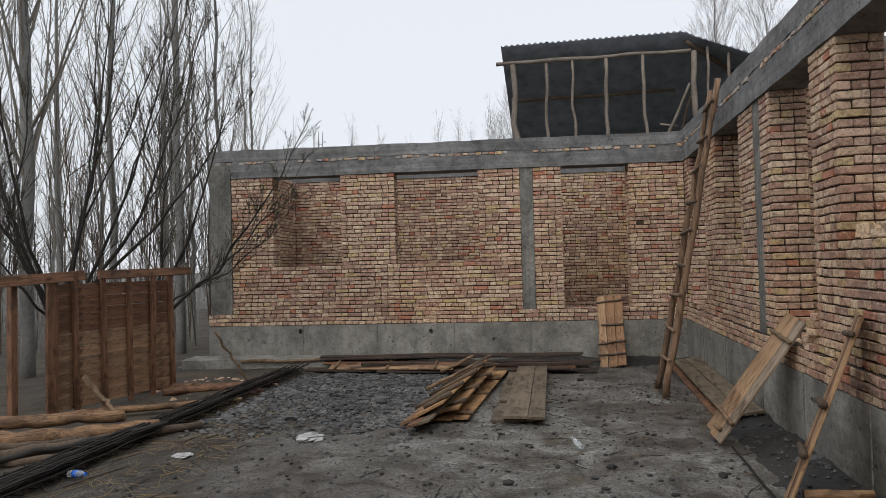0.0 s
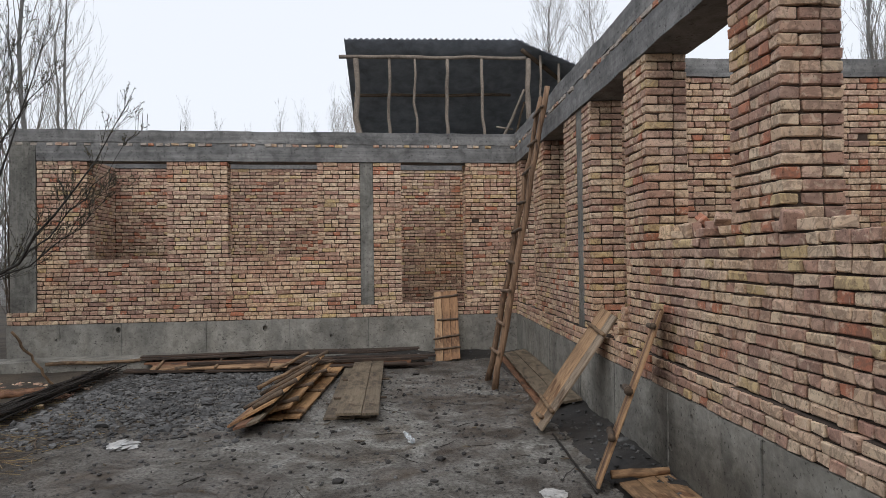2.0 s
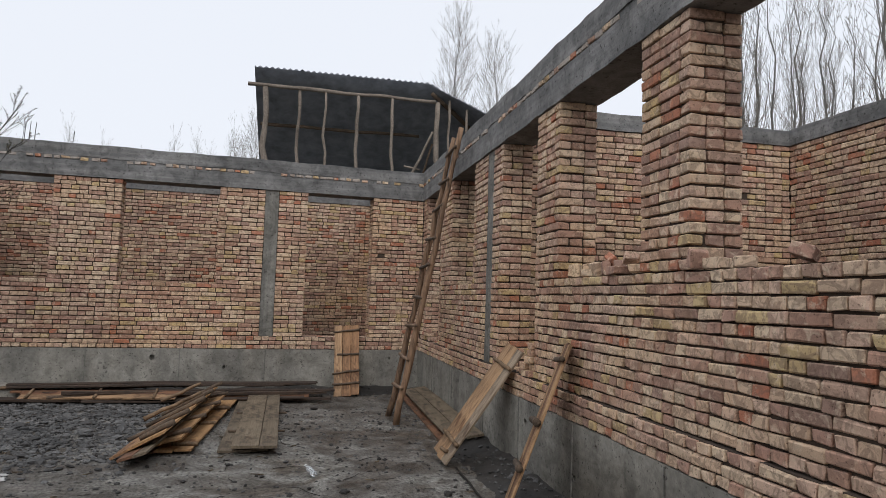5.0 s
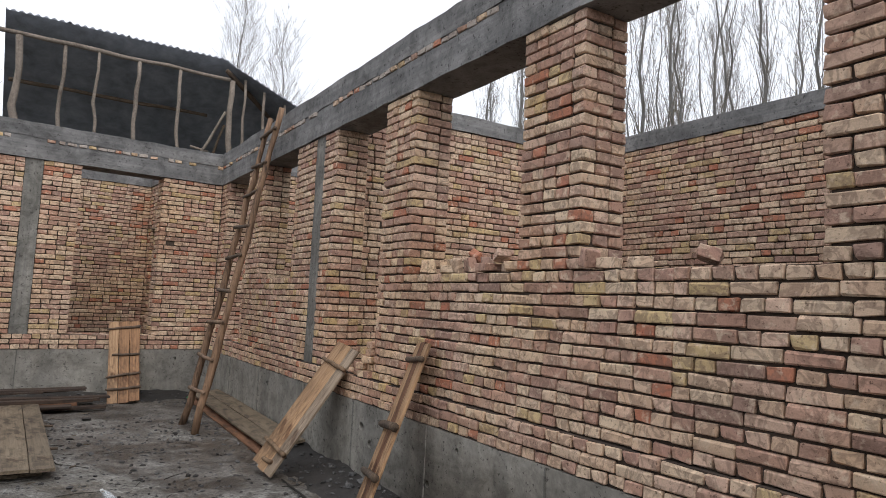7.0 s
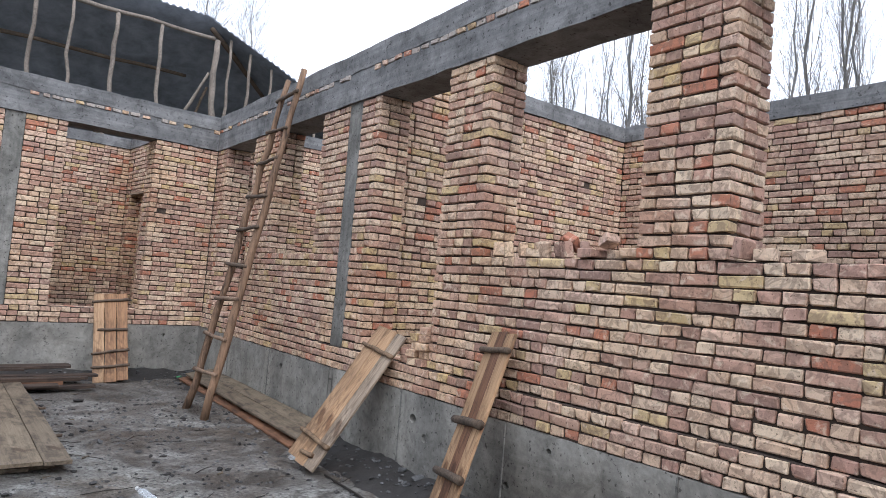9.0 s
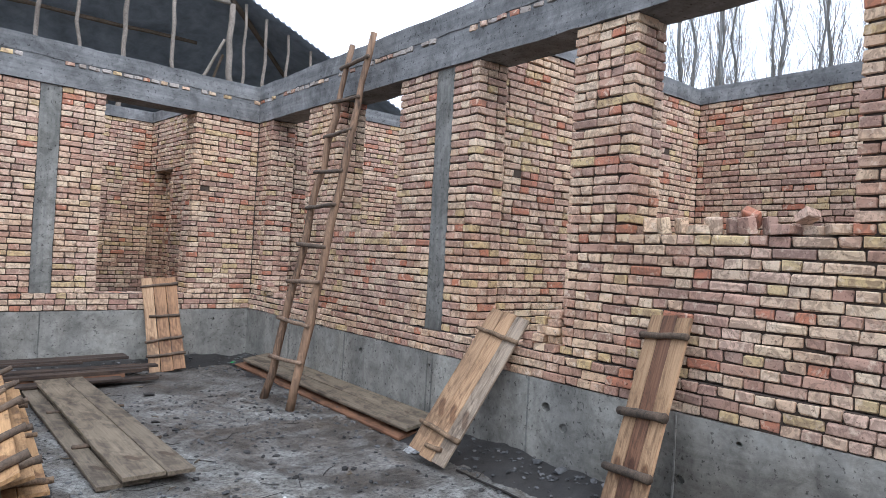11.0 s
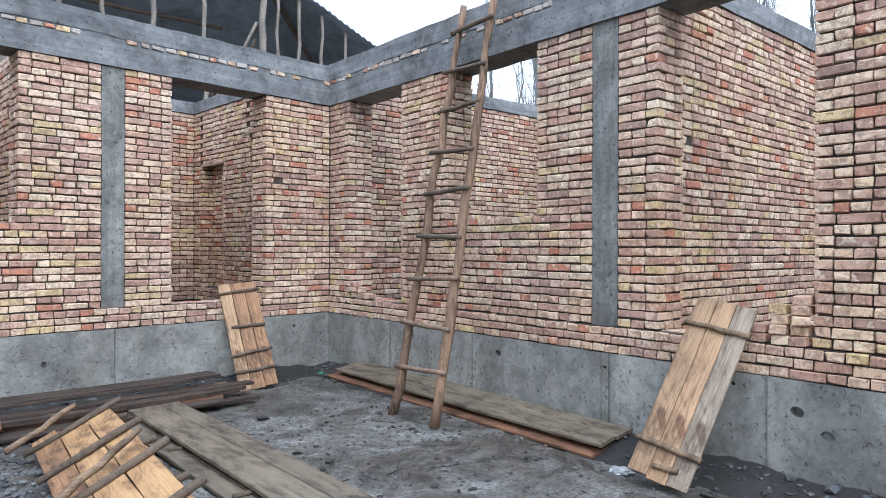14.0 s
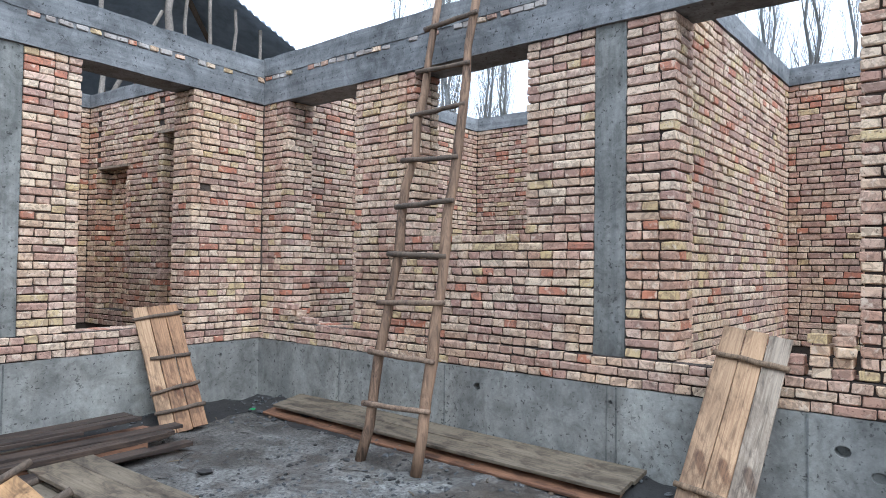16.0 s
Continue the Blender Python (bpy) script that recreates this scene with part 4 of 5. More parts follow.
# ladder of round poles
def ladder():
    rng = random.Random(21)
    root = thing("ladder", Matrix.Identity(4), "tall home-made pole ladder leaning against the ring beam", "ladder")
    fl, fr, tl, tr = Vector((-0.955, -2.88, 0.0)), Vector((-0.95, -3.51, 0.0)), Vector((-0.10, -2.95, 4.27)), Vector((-0.10, -3.42, 4.31))
    def rail(a, b, seed):
        r = random.Random(seed)
        v, f = [], []
        pts = [a.lerp(b, i / 14) + Vector((r.uniform(-0.016, 0.016), r.uniform(-0.024, 0.024), 0)) for i in range(15)]
        tube(v, f, pts, [(0.052 - 0.017 * i / 14) * r.uniform(0.86, 1.14) for i in range(15)], 9)
        raw_part("rail", v, f, MAT_LADDER, root, "debarked crooked pole", True)
    rail(fl, tl, 1)
    rail(fr, tr, 2)
    for k in range(9):
        z = 0.47 + 0.437 * k
        a, b = fl.lerp(tl, z / 4.27), fr.lerp(tr, z / 4.31 - (0.004 if k % 2 else -0.006))
        d = (b - a).normalized()
        off = Vector((-0.035, 0, 0.02))
        pole_part("rung", a - d * rng.uniform(0.06, 0.10) + off, b + d * rng.uniform(0.04, 0.10) + off, 0.026, 0.023, MAT_OLDPOLE if k < 3 else MAT_BRANCH, root, rng, 0.006, 5, 8)
ladder()

# long timbers along the foot of the north plinth
rng = random.Random(31)
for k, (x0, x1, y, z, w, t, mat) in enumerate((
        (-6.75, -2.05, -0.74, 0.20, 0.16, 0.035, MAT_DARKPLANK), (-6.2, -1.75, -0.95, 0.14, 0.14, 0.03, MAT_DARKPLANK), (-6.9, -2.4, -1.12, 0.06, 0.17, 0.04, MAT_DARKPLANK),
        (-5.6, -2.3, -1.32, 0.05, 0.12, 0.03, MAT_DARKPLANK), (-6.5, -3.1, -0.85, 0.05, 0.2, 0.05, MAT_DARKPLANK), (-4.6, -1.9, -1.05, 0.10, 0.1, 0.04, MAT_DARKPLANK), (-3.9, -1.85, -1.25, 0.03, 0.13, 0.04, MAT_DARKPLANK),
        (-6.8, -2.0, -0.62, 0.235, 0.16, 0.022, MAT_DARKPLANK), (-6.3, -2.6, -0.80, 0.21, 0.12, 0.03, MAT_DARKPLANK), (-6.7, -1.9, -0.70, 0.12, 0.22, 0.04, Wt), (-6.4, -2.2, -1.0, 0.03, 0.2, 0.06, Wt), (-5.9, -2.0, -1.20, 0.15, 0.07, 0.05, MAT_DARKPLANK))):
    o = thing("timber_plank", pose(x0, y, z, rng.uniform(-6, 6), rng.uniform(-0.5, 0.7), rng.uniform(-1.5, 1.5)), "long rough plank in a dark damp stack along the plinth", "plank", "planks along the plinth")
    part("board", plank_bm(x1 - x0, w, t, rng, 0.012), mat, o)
for k, (x0, x1, y, z, r) in enumerate(((-6.6, -2.1, -0.58, 0.16, 0.03), (-8.3, -5.9, -0.70, 0.17, 0.034), (-6.1, -2.6, -1.2, 0.11, 0.03))):
    o = thing("timber_pole", pose(x0, y, z), "long thin pole lying on a plank stack", "pole", "poles along the plinth")
    pole_part("pole", (0, 0, 0), (x1 - x0, rng.uniform(-0.1, 0.2), 0.03), r, r * 0.7, MAT_PEELED if k == 1 else MAT_BRANCH, o, rng, 0.03, 9)
panel(place3((-6.45, -1.66, 0.07), (-4.17, -1.80, 0.09), (-6.42, -1.36, 0.16)), 2.35, (0.15, 0.14), (P, Wt), ((0.18, -0.02, 0.3), (1.15, 0.0, 0.3), (2.0, 0.0, 0.3)), "orange board panel with cleats lying on gravel", "lying shutter panels", cleat_mat=MAT_PEELED)

# ---- shutter fence at the yard's west side ----
MAT_RUSSET = wood_material("stained_board", (0.36, 0.225, 0.135), (0.22, 0.125, 0.068), 0.7)


def west_screen():
    rng = random.Random(41)
    a, b = Vector((-8.78, -5.45, 0.0)), Vector((-8.36, -3.40, 0.0))
    root = thing("board_screen", place3(a, b, a + Vector((-1, 0.2, 0))), "tall rain-stained board screen with upright battens", "screen")
    ln = (b - a).length
    z = 0.10
    while z < 1.74:
        w = rng.uniform(0.14, 0.19)
        ob = part("board", plank_bm(ln - 0.03, w - 0.004, 0.025, rng, 0.005), MAT_WOOD_WET if z > 1.1 or rng.random() < 0.35 else MAT_RUSSET, root)
        ob.matrix_local = pose(0.015, 0.02, z + w / 2, 90, 0, 0)
        z += w
    for i, x in enumerate((0.02, 0.40, 0.85, 1.28, 1.70, 2.10)):
        ob = part("batten", plank_bm(1.92, 0.075 if i else 0.15, 0.05, rng, 0.01), MAT_WOOD_WET, root)
        ob.matrix_local = pose(x, -0.012, -0.02, 0, -90 + rng.uniform(-1.5, 1.5), 0) @ pose(0, 0, 0, 90, 0, 0)
    ob = part("top_rail", plank_bm(1.75, 0.12, 0.05, rng, 0.01), MAT_WOOD_WET, root)
    ob.matrix_local = pose(0.75, -0.03, 1.86, 78, -1.0, 0)
    ob = part("top_rail", plank_bm(1.5, 0.13, 0.05, rng, 0.01), MAT_WOOD_WET, root)
    ob.matrix_local = pose(-0.95, -0.09, 1.80, 84, -2.5, 4)
    ob = part("end_post", plank_bm(2.0, 0.1, 0.08, rng, 0.01), MAT_WOOD_WET, root)
    ob.matrix_local = pose(-0.38, 0.05, -0.15, 0, -90, 0)
west_screen()

# logs in the near west corner
MAT_LOG = wood_material("stripped_log", (0.33, 0.195, 0.10), (0.065, 0.038, 0.022), 0.8)


def log_stem(a, b, r0, r1, material, parent, r, cut):
    """A knotty stem with an uneven skin, and a sawn end."""
    v, f = [], []
    n, sides = 16, 12
    tube(v, f, wobbly(a, b, n, 0.022, r), [(r0 + (r1 - r0) * i / n) for i in range(n + 1)], sides)
    ends = [Vector(v[i]) for i in range(n * sides, n * sides + sides)]
    seed = r.uniform(0, 50)
    for i, p in enumerate(v):
        if i < n * sides:
            p = Vector(p)
            v[i] = tuple(p + noise.noise_vector(p * 5.0 + Vector((seed, 0, 0))) * r0 * 0.32 + noise.noise_vector(p * 22.0) * r0 * 0.10)
    ob = raw_part("stem", v, f, material, parent, "", True)
    if cut:
        c = sum(ends, Vector()) / len(ends)
        d = (Vector(b) - Vector(a)).normalized() * 0.006
        raw_part("cut_end", [tuple(p + d) for p in ends] + [tuple(c + d * 1.4)], [(k, (k + 1) % sides, sides) for k in range(sides)], MAT_WOOD, ob, "pale sawn end")


for k, (a, b, r0, r1, mat) in enumerate((
        ((-9.49, -6.16, 0.10), (-7.02, -4.57, 0.10), 0.055, 0.04, MAT_LOG), ((-8.71, -6.97, 0.12), (-6.91, -5.91, 0.10), 0.085, 0.08, MAT_LOG),
        ((-9.15, -6.81, 0.24), (-7.41, -5.84, 0.20), 0.08, 0.065, MAT_LOG), ((-8.36, -7.68, 0.08), (-6.53, -5.66, 0.06), 0.06, 0.045, MAT_BRANCH),
        ((-8.22, -3.82, 0.08), (-6.92, -2.91, 0.07), 0.06, 0.05, MAT_WOOD_WET), ((-7.80, -3.04, 0.9), (-7.42, -2.65, 0.02), 0.02, 0.018, MAT_PEELED),
        ((-8.41, -5.26, 0.55), (-7.81, -5.30, 0.02), 0.035, 0.03, MAT_PEELED),
        ((-8.80, -7.58, 0.10), (-7.13, -6.11, 0.06), 0.04, 0.03, MAT_BRANCH), ((-8.58, -7.90, 0.07), (-6.84, -6.76, 0.05), 0.045, 0.035, MAT_BRANCH), ((-8.24, -8.22, 0.06), (-6.75, -5.99, 0.16), 0.035, 0.025, MAT_DARKBARK),
        ((-9.00, -3.62, 0.10), (-7.41, -3.09, 0.06), 0.05, 0.04, MAT_LOG))):
    a, b = Vector(a), Vector(b)
    o = thing("log", place3(a, b, a + Vector((0.3, -0.8, 0.5))), "stripped log lying by the board screen" if k < 5 or k > 6 else "thin stake leaning by the board screen", "log", "logs by the screen")
    log_stem((0, 0, 0), ((b - a).length, 0, 0), r0, r1, mat, o, rng, k < 4)

# ---- rebar cages lying along the yard ----
def rebar_bundle():
    rng = random.Random(51)
    root = thing("rebar_cage", Matrix.Identity(4), "long dark bundle of tied rebar cages on mud", "rebar")
    a, b = Vector((-6.95, -9.3, 0.06)), Vector((-7.02, -1.25, 0.08))
    for k in range(30):
        off = Vector((rng.uniform(-0.17, 0.17), 0, rng.uniform(-0.02, 0.10)))
        v, f = [], []
        pts = wobbly(a + off + Vector((0, rng.uniform(0, 1.2), 0)), b + off * rng.uniform(0.6, 1.2) - Vector((0, rng.uniform(0, 1.5), 0)), 24, 0.012, rng)
        tube(v, f, pts, [0.011] * 25, 5)
        raw_part("bar", v, f, MAT_REBAR, root, "", True)
    n = 44
    for k in range(n):
        c = a.lerp(b, (k + rng.uniform(-0.2, 0.2)) / n)
        v, f = [], []
        w, h, lean = 0.15, rng.uniform(0.05, 0.11), rng.uniform(-0.1, 0.1)
        loop = [(-w, 0, -0.04), (w, lean * 0.3, -0.04), (w, lean, h), (-w, lean, h), (-w, 0, -0.04)]
        tube(v, f, [c + Vector(p) for p in loop], [0.006] * 5, 4)
        raw_part("stirrup", v, f, MAT_REBAR, root)
rebar_bundle()
o = thing("steel_bar", pose(-0.66, -5.98, 0.02), "single dark steel bar lying on mud", "rebar")
pole_part("bar", (0, 0, 0), (-0.03, -1.75, 0.0), 0.010, 0.010, MAT_REBAR, o, rng, 0.004, 6, 6)

# ---- shed with an open front behind the north range ----
def shed():
    rng = random.Random(61)
    root = thing("shed", Matrix.Identity(4), "open-fronted pole shed with dark corrugated roof behind the brick range", "shed")
    f0, zf, zr, y0, y1 = -3.68, 7.40, 4.85, 4.5, 10.0

    def top(x, y):
        """Height of the roof: a plane falling to the rear, cut by a hip on the east."""
        za = zf + 0.04 * (x - f0) / 4.6 + (zr - zf) * (y - y0) / (y1 - y0)
        zb = 7.44 + (4.85 - 7.44) * (x - 0.95) / 6.3
        return min(za, zb)
    edges = (-3.70, -2.55, -1.42, -0.28, 0.95, 2.6, 4.4, 6.2, 7.3)
    for k, (xa, xb) in enumerate(zip(edges, edges[1:])):
        nx, ny = int((xb - xa + 0.12) / 0.02), 10
        v, f = [], []
        lift = 0.03 * (len(edges) - k) - (0.03 if k > 3 else 0)
        for side in (0, 1):
            for j in range(ny + 1):
                for i in range(nx + 1):
                    x = xa + (xb - xa + 0.12) * i / nx
                    y = y0 - 0.10 + (y1 - y0) * j / ny
                    v.append((x, y, top(x, y) + lift * 0.4 + (0.022 * math.sin(x * 2 * math.pi / 0.15) if side == 0 else -0.03)))
        w, half = nx + 1, (nx + 1) * (ny + 1)
        for j in range(ny):
            for i in range(nx):
                q = (j * w + i, j * w + i + 1, (j + 1) * w + i + 1, (j + 1) * w + i)
                f.append(q)
                f.append(tuple(n + half for n in q[::-1]))
        for i in range(nx):
            f.append((i + 1, i, i + half, i + half + 1))
        raw_part("roof_sheet", v, f, MAT_ROOF, root, "dark corrugated sheet", True)
    # rails, purlins, posts
    pole_part("front_rail", (-3.85, y0 + 0.05, 7.13), (1.05, y0 + 0.05, 7.10), 0.055, 0.05, MAT_POLE, root, rng, 0.025, 10)
    for y in (6.2, 8.0, 9.6):
        pole_part("purlin", (-3.6, y, top(-2, y) - 0.1), (0.9, y, top(-2, y) - 0.1), 0.05, 0.045, MAT_BRANCH, root, rng, 0.02, 8)
    pole_part("hip_rafter", (0.95, y0, 7.30), (7.0, 9.6, 4.75), 0.06, 0.05, MAT_BRANCH, root, rng, 0.02, 8)
    for x, r in ((-3.42, 0.085), (-2.55, 0.05), (-1.88, 0.042), (-1.03, 0.055), (-0.12, 0.048), (1.12, 0.085)):
        pole_part("post", (x + rng.uniform(-0.06, 0.06), y0 + 0.05, 4.05), (x, y0 + 0.05, 7.08), r, r * 0.8, MAT_POLE, root, rng, 0.05, 8, 8)
    for x in (1.45, 1.95, 2.5, 3.1, 3.8, 4.5):
        pole_part("post", (x + rng.uniform(-0.05, 0.05), y0 + 0.1, 4.05), (x, y0 + 0.1, top(x, y0) - 0.05), 0.045, 0.035, MAT_POLE, root, rng, 0.03, 6, 7)
    pole_part("brace", (0.05, y0 + 0.6, 4.1), (1.02, y0 + 0.15, 6.3), 0.045, 0.035, MAT_POLE, root, rng, 0.03, 6, 7)
    pole_part("brace", (0.55, y0 + 0.9, 4.1), (1.05, y0 + 0.3, 6.0), 0.04, 0.03, MAT_BRANCH, root, rng, 0.03, 6, 7)
    pole_part("brace", (0.3, y0 + 0.4, 5.35), (0.75, y0 + 0.5, 5.3), 0.03, 0.03, MAT_POLE, root, rng, 0.01, 3, 7)
    pole_part("rear_rail", (-3.3, 6.8, 5.35), (0.2, 6.8, 5.3), 0.05, 0.045, MAT_BRANCH, root, rng, 0.02, 8)
    for x in (-3.0, -0.9, 0.9):
        pole_part("rear_post", (x, 6.8, 4.05), (x, 6.8, 5.32), 0.06, 0.06, MAT_BRANCH, root, rng, 0.02, 4)
    bm = bmesh.new()
    rough_box(bm, (-3.7, y1 - 0.15, -0.3), (7.2, y1, 4.9), 0.5, 0.01)
    part("rear_wall", bm, MAT_WOOD_GREY, root)
    bm = bmesh.new()
    rough_box(bm, (-3.75, 4.06, 3.86), (7.2, y1, 4.05), 0.5, 0.01)
    part("attic_floor", bm, MAT_PLINTH, root)
    bm = bmesh.new()
    rough_box(bm, (-3.75, 4.40, -0.3), (7.2, 4.70, 3.855), 0.5, 0.01)
    part("lower_wall", bm, MAT_MORTAR, root)
shed()

# ---- bricks and rubble left on the sills ----
rub_rng = random.Random(71)


def loose_brick(m, length=1.0):
    ob = new("loose_brick", BRICKS["s" if length > 0.6 else "h"][rub_rng.randrange(9)][0])
    ob.matrix_world = m
    return tagged(ob, "loose or broken fired brick lying on the wall", "brick", "loose bricks on the sills")


for y in (-7.15, -7.29, -7.40, -7.55, -7.68, -7.79, -7.92, -8.05, -8.17, -8.33, -8.46):
    up = rub_rng.random() < 0.55
    loose_brick(pose(0.10 + rub_rng.uniform(-0.03, 0.06), y, Z2 + (0.065 if up else 0.036), rub_rng.uniform(-8, 8), 90 + rub_rng.uniform(-14, 14) if up else 0, rub_rng.uniform(-50, 50)) @ Matrix.Translation((0, -0.06, 0)), 0.4 if up else rub_rng.choice((0.4, 1.0)))
loose_brick(pose(0.12, -7.98, Z2 + 0.10, 30, 40, 20), 0.4)
loose_brick(pose(0.14, -8.31, Z2 + 0.11, 10, 25, 75), 0.4)
loose_brick(pose(0.05, -9.30, Z2 + 0.062, 5, 78, 85), 0.4)
loose_brick(pose(0.08, -9.44, Z2 + 0.036, 0, 0, 20), 0.4)
loose_brick(pose(0.15, -9.62, Z2 + 0.04, 0, 0, 60), 0.4)
loose_brick(pose(0.12, -10.1, Z2 + 0.045, 20, 10, 35), 0.4)
# stepped rubble in the door gap beside the pier
for k in range(5):
    for j in range(max(1, 3 - k // 2)):
        loose_brick(pose(0.03 + rub_rng.uniform(-0.02, 0.03), -6.42 + 0.15 * j + rub_rng.uniform(-0.02, 0.02), Z1 + 0.036 + 0.072 * k, rub_rng.uniform(-3, 3), rub_rng.uniform(-3, 3), rub_rng.uniform(-25, 25)), 0.4)
for k in range(4):
    loose_brick(pose(0.06 + rub_rng.uniform(-0.02, 0.04), -0.58 - 0.14 * k, Z1 + 0.036 + (0.072 if k == 1 else 0), 0, 0, rub_rng.uniform(-40, 40)), 0.4)
loose_brick(pose(0.06, -0.60, Z1 + 0.11, 0, 0, 15), 0.4)
loose_brick(pose(0.06, -0.62, Z1 + 0.18, 0, 0, -10), 0.4)

bm = bmesh.new()
rough_box(bm, (XC - 0.02, YN2 - NICHE[1] - 0.07, NICHE[3] - 0.03), (XC + 0.17, YN2 - NICHE[0] + 0.03, NICHE[3] + 0.005), 0.2, 0.004)
o = new("niche_lintel", finish(bm, "niche_lintel", MAT_GREYED))
tagged(o, "pale board lintel over a tall wall alcove", "lintel", "alcove lintels")
bm = bmesh.new()
rough_box(bm, (XC - 0.015, YN2 - SLOT[1] - 0.05, SLOT[3] - 0.03), (XC + 0.17, YN2 - SLOT[0] + 0.12, SLOT[3] + 0.005), 0.2, 0.004)
o = new("niche_lintel", finish(bm, "niche_lintel", MAT_GREYED))
tagged(o, "weathered board lintel over a tall wall alcove", "lintel", "alcove lintels")

# ---- gravel, clods and litter ----
def stones(name, count, where, sizes, material, label, seed):
    rng = random.Random(seed)
    v, f = [], []
    ico = bmesh.new()
    bmesh.ops.create_icosphere(ico, subdivisions=1, radius=1.0)
    base = [tuple(p.co) for p in ico.verts]
    tris = [[q.index for q in t.verts] for t in ico.faces]
    ico.free()
    for _ in range(count):
        x, y = where(rng)
        r = rng.uniform(*sizes) * (1 if rng.random() > 0.06 else 1.9)
        sx, sy, sz, w = r * rng.uniform(0.7, 1.4), r * rng.uniform(0.7, 1.2), r * rng.uniform(0.35, 0.75), rng.uniform(0, 6.3)
        n = len(v)
        z = ground_height(x, y) + sz * 0.35
        near = min(-0.04 - x, SKEW * x - 0.03 - y)
        if -9.4 < x < 0 and near < 0.7:
            z += max(0.0, bank_height(max(0.0, near), x, y))
        for p in base:
            k = rng.uniform(0.6, 1.25)
            a, b = p[0] * sx * k, p[1] * sy * k
            v.append((x + a * math.cos(w) - b * math.sin(w), y + a * math.sin(w) + b * math.cos(w), z + p[2] * sz * k))
        f += [[i + n for i in t] for t in tris]
    ob = raw_part(name, v, f, material, None)
    tagged(ob, label, "gravel", kind="stuff")


def in_gravel(r):
    while True:
        x, y = r.uniform(-6.75, -3.9), r.uniform(-6.1, -1.2)
        if r.random() < smooth_step(-6.3, -4.0, y) * (1 - smooth_step(-4.9, -3.8, x) * 0.8) + 0.04:
            return x, y


def in_yard(r):
    return r.uniform(-6.3, -0.1), r.uniform(-12.5, -0.2)


def by_wall(r):
    if r.random() < 0.75:
        return -0.07 - abs(r.gauss(0, 0.25)), r.uniform(-12.5, -0.2)
    x = r.uniform(-9.0, -0.1)
    return x, SKEW * x - 0.07 - abs(r.gauss(0, 0.3))


stones("gravel", 5600, in_gravel, (0.014, 0.042), MAT_STONE, "loose grey river gravel heaped on the mud", 81)
stones("pebbles", 2600, in_yard, (0.006, 0.02), MAT_STONE, "scattered small stones and clods on mud", 82)
stones("clods", 700, by_wall, (0.01, 0.03), MAT_STONE, "clods of earth and crumbs along the plinth", 83)
stones("brick_crumbs", 160, lambda r: (r.uniform(-8.6, -6.9), r.uniform(-4.2, -2.2)), (0.015, 0.05), MAT_BRICK_RUN, "broken brick bits by the yard's edge", 84)

stones("mud_clods", 900, lambda r: (r.uniform(-6.2, -0.7), r.uniform(-11.0, -2.0)), (0.006, 0.03), MAT_EARTH, "dark clods of mud trodden over the yard", 85)
stones("rubble_clods", 260, lambda r: (r.gauss(-1.6, 0.7), r.gauss(-3.6, 1.0)), (0.008, 0.022), MAT_STONE, "grey lumps of cement and stone near the ladder", 86)

# twigs and straw lying about
def litter(name, count, where, length, radius, material, label, seed):
    rng = random.Random(seed)
    v, f = [], []
    for _ in range(count):
        x, y = where(rng)
        w, l = rng.uniform(0, math.pi), rng.uniform(*length)
        dx, dy = math.cos(w) * l / 2, math.sin(w) * l / 2
        pts = []
        for t in (-1, -0.3, 0.3, 1):
            px, py = x + dx * t + rng.uniform(-0.02, 0.02), y + dy * t + rng.uniform(-0.02, 0.02)
            pts.append((px, py, ground_height(px, py) + radius + rng.uniform(0, 0.006)))
        tube(v, f, pts, [radius, radius, radius * 0.8, radius * 0.5], 4)
    tagged(raw_part(name, v, f, material, None), label, "litter", kind="stuff")


litter("twigs", 130, in_yard, (0.08, 0.5), 0.004, MAT_DARKBARK, "dark twigs scattered on the mud", 91)
litter("dead_sticks", 120, lambda r: (r.uniform(-9.4, -5.8), r.uniform(-9.6, -3.0)), (0.15, 0.8), 0.008, MAT_BRANCH, "dead sticks and bark lying in leaf mould", 95)
litter("wood_chips", 90, in_yard, (0.04, 0.14), 0.007, MAT_WOOD_GREY, "grey splinters of wood on the mud", 92)
litter("straw", 900, lambda r: (r.uniform(-9.4, -5.6), r.uniform(-9.8, -3.5)), (0.1, 0.5), 0.0025, MAT_STRAW, "dry straw and grass stalks on the mud", 93)


def crumpled(name, x, y, size, material, label, category, seed, flat=0.35):
    """A crumpled bag or rag."""
    rng = random.Random(seed)
    bm = bmesh.new()
    bmesh.ops.create_icosphere(bm, subdivisions=3, radius=1.0)
    for q in bm.verts:
        n = noise.noise_vector(q.co * 2.3 + Vector((seed, 0, 0))) * 0.5 + noise.noise_vector(q.co * 6.0) * 0.2
        q.co = q.co + n
        q.co.z = max(-0.3, q.co.z) * flat
        q.co *= size
    ob = new(name, finish(bm, name, material, False))
    ob.location = (x, y, ground_height(x, y) + size * 0.1)
    return tagged(ob, label, category)


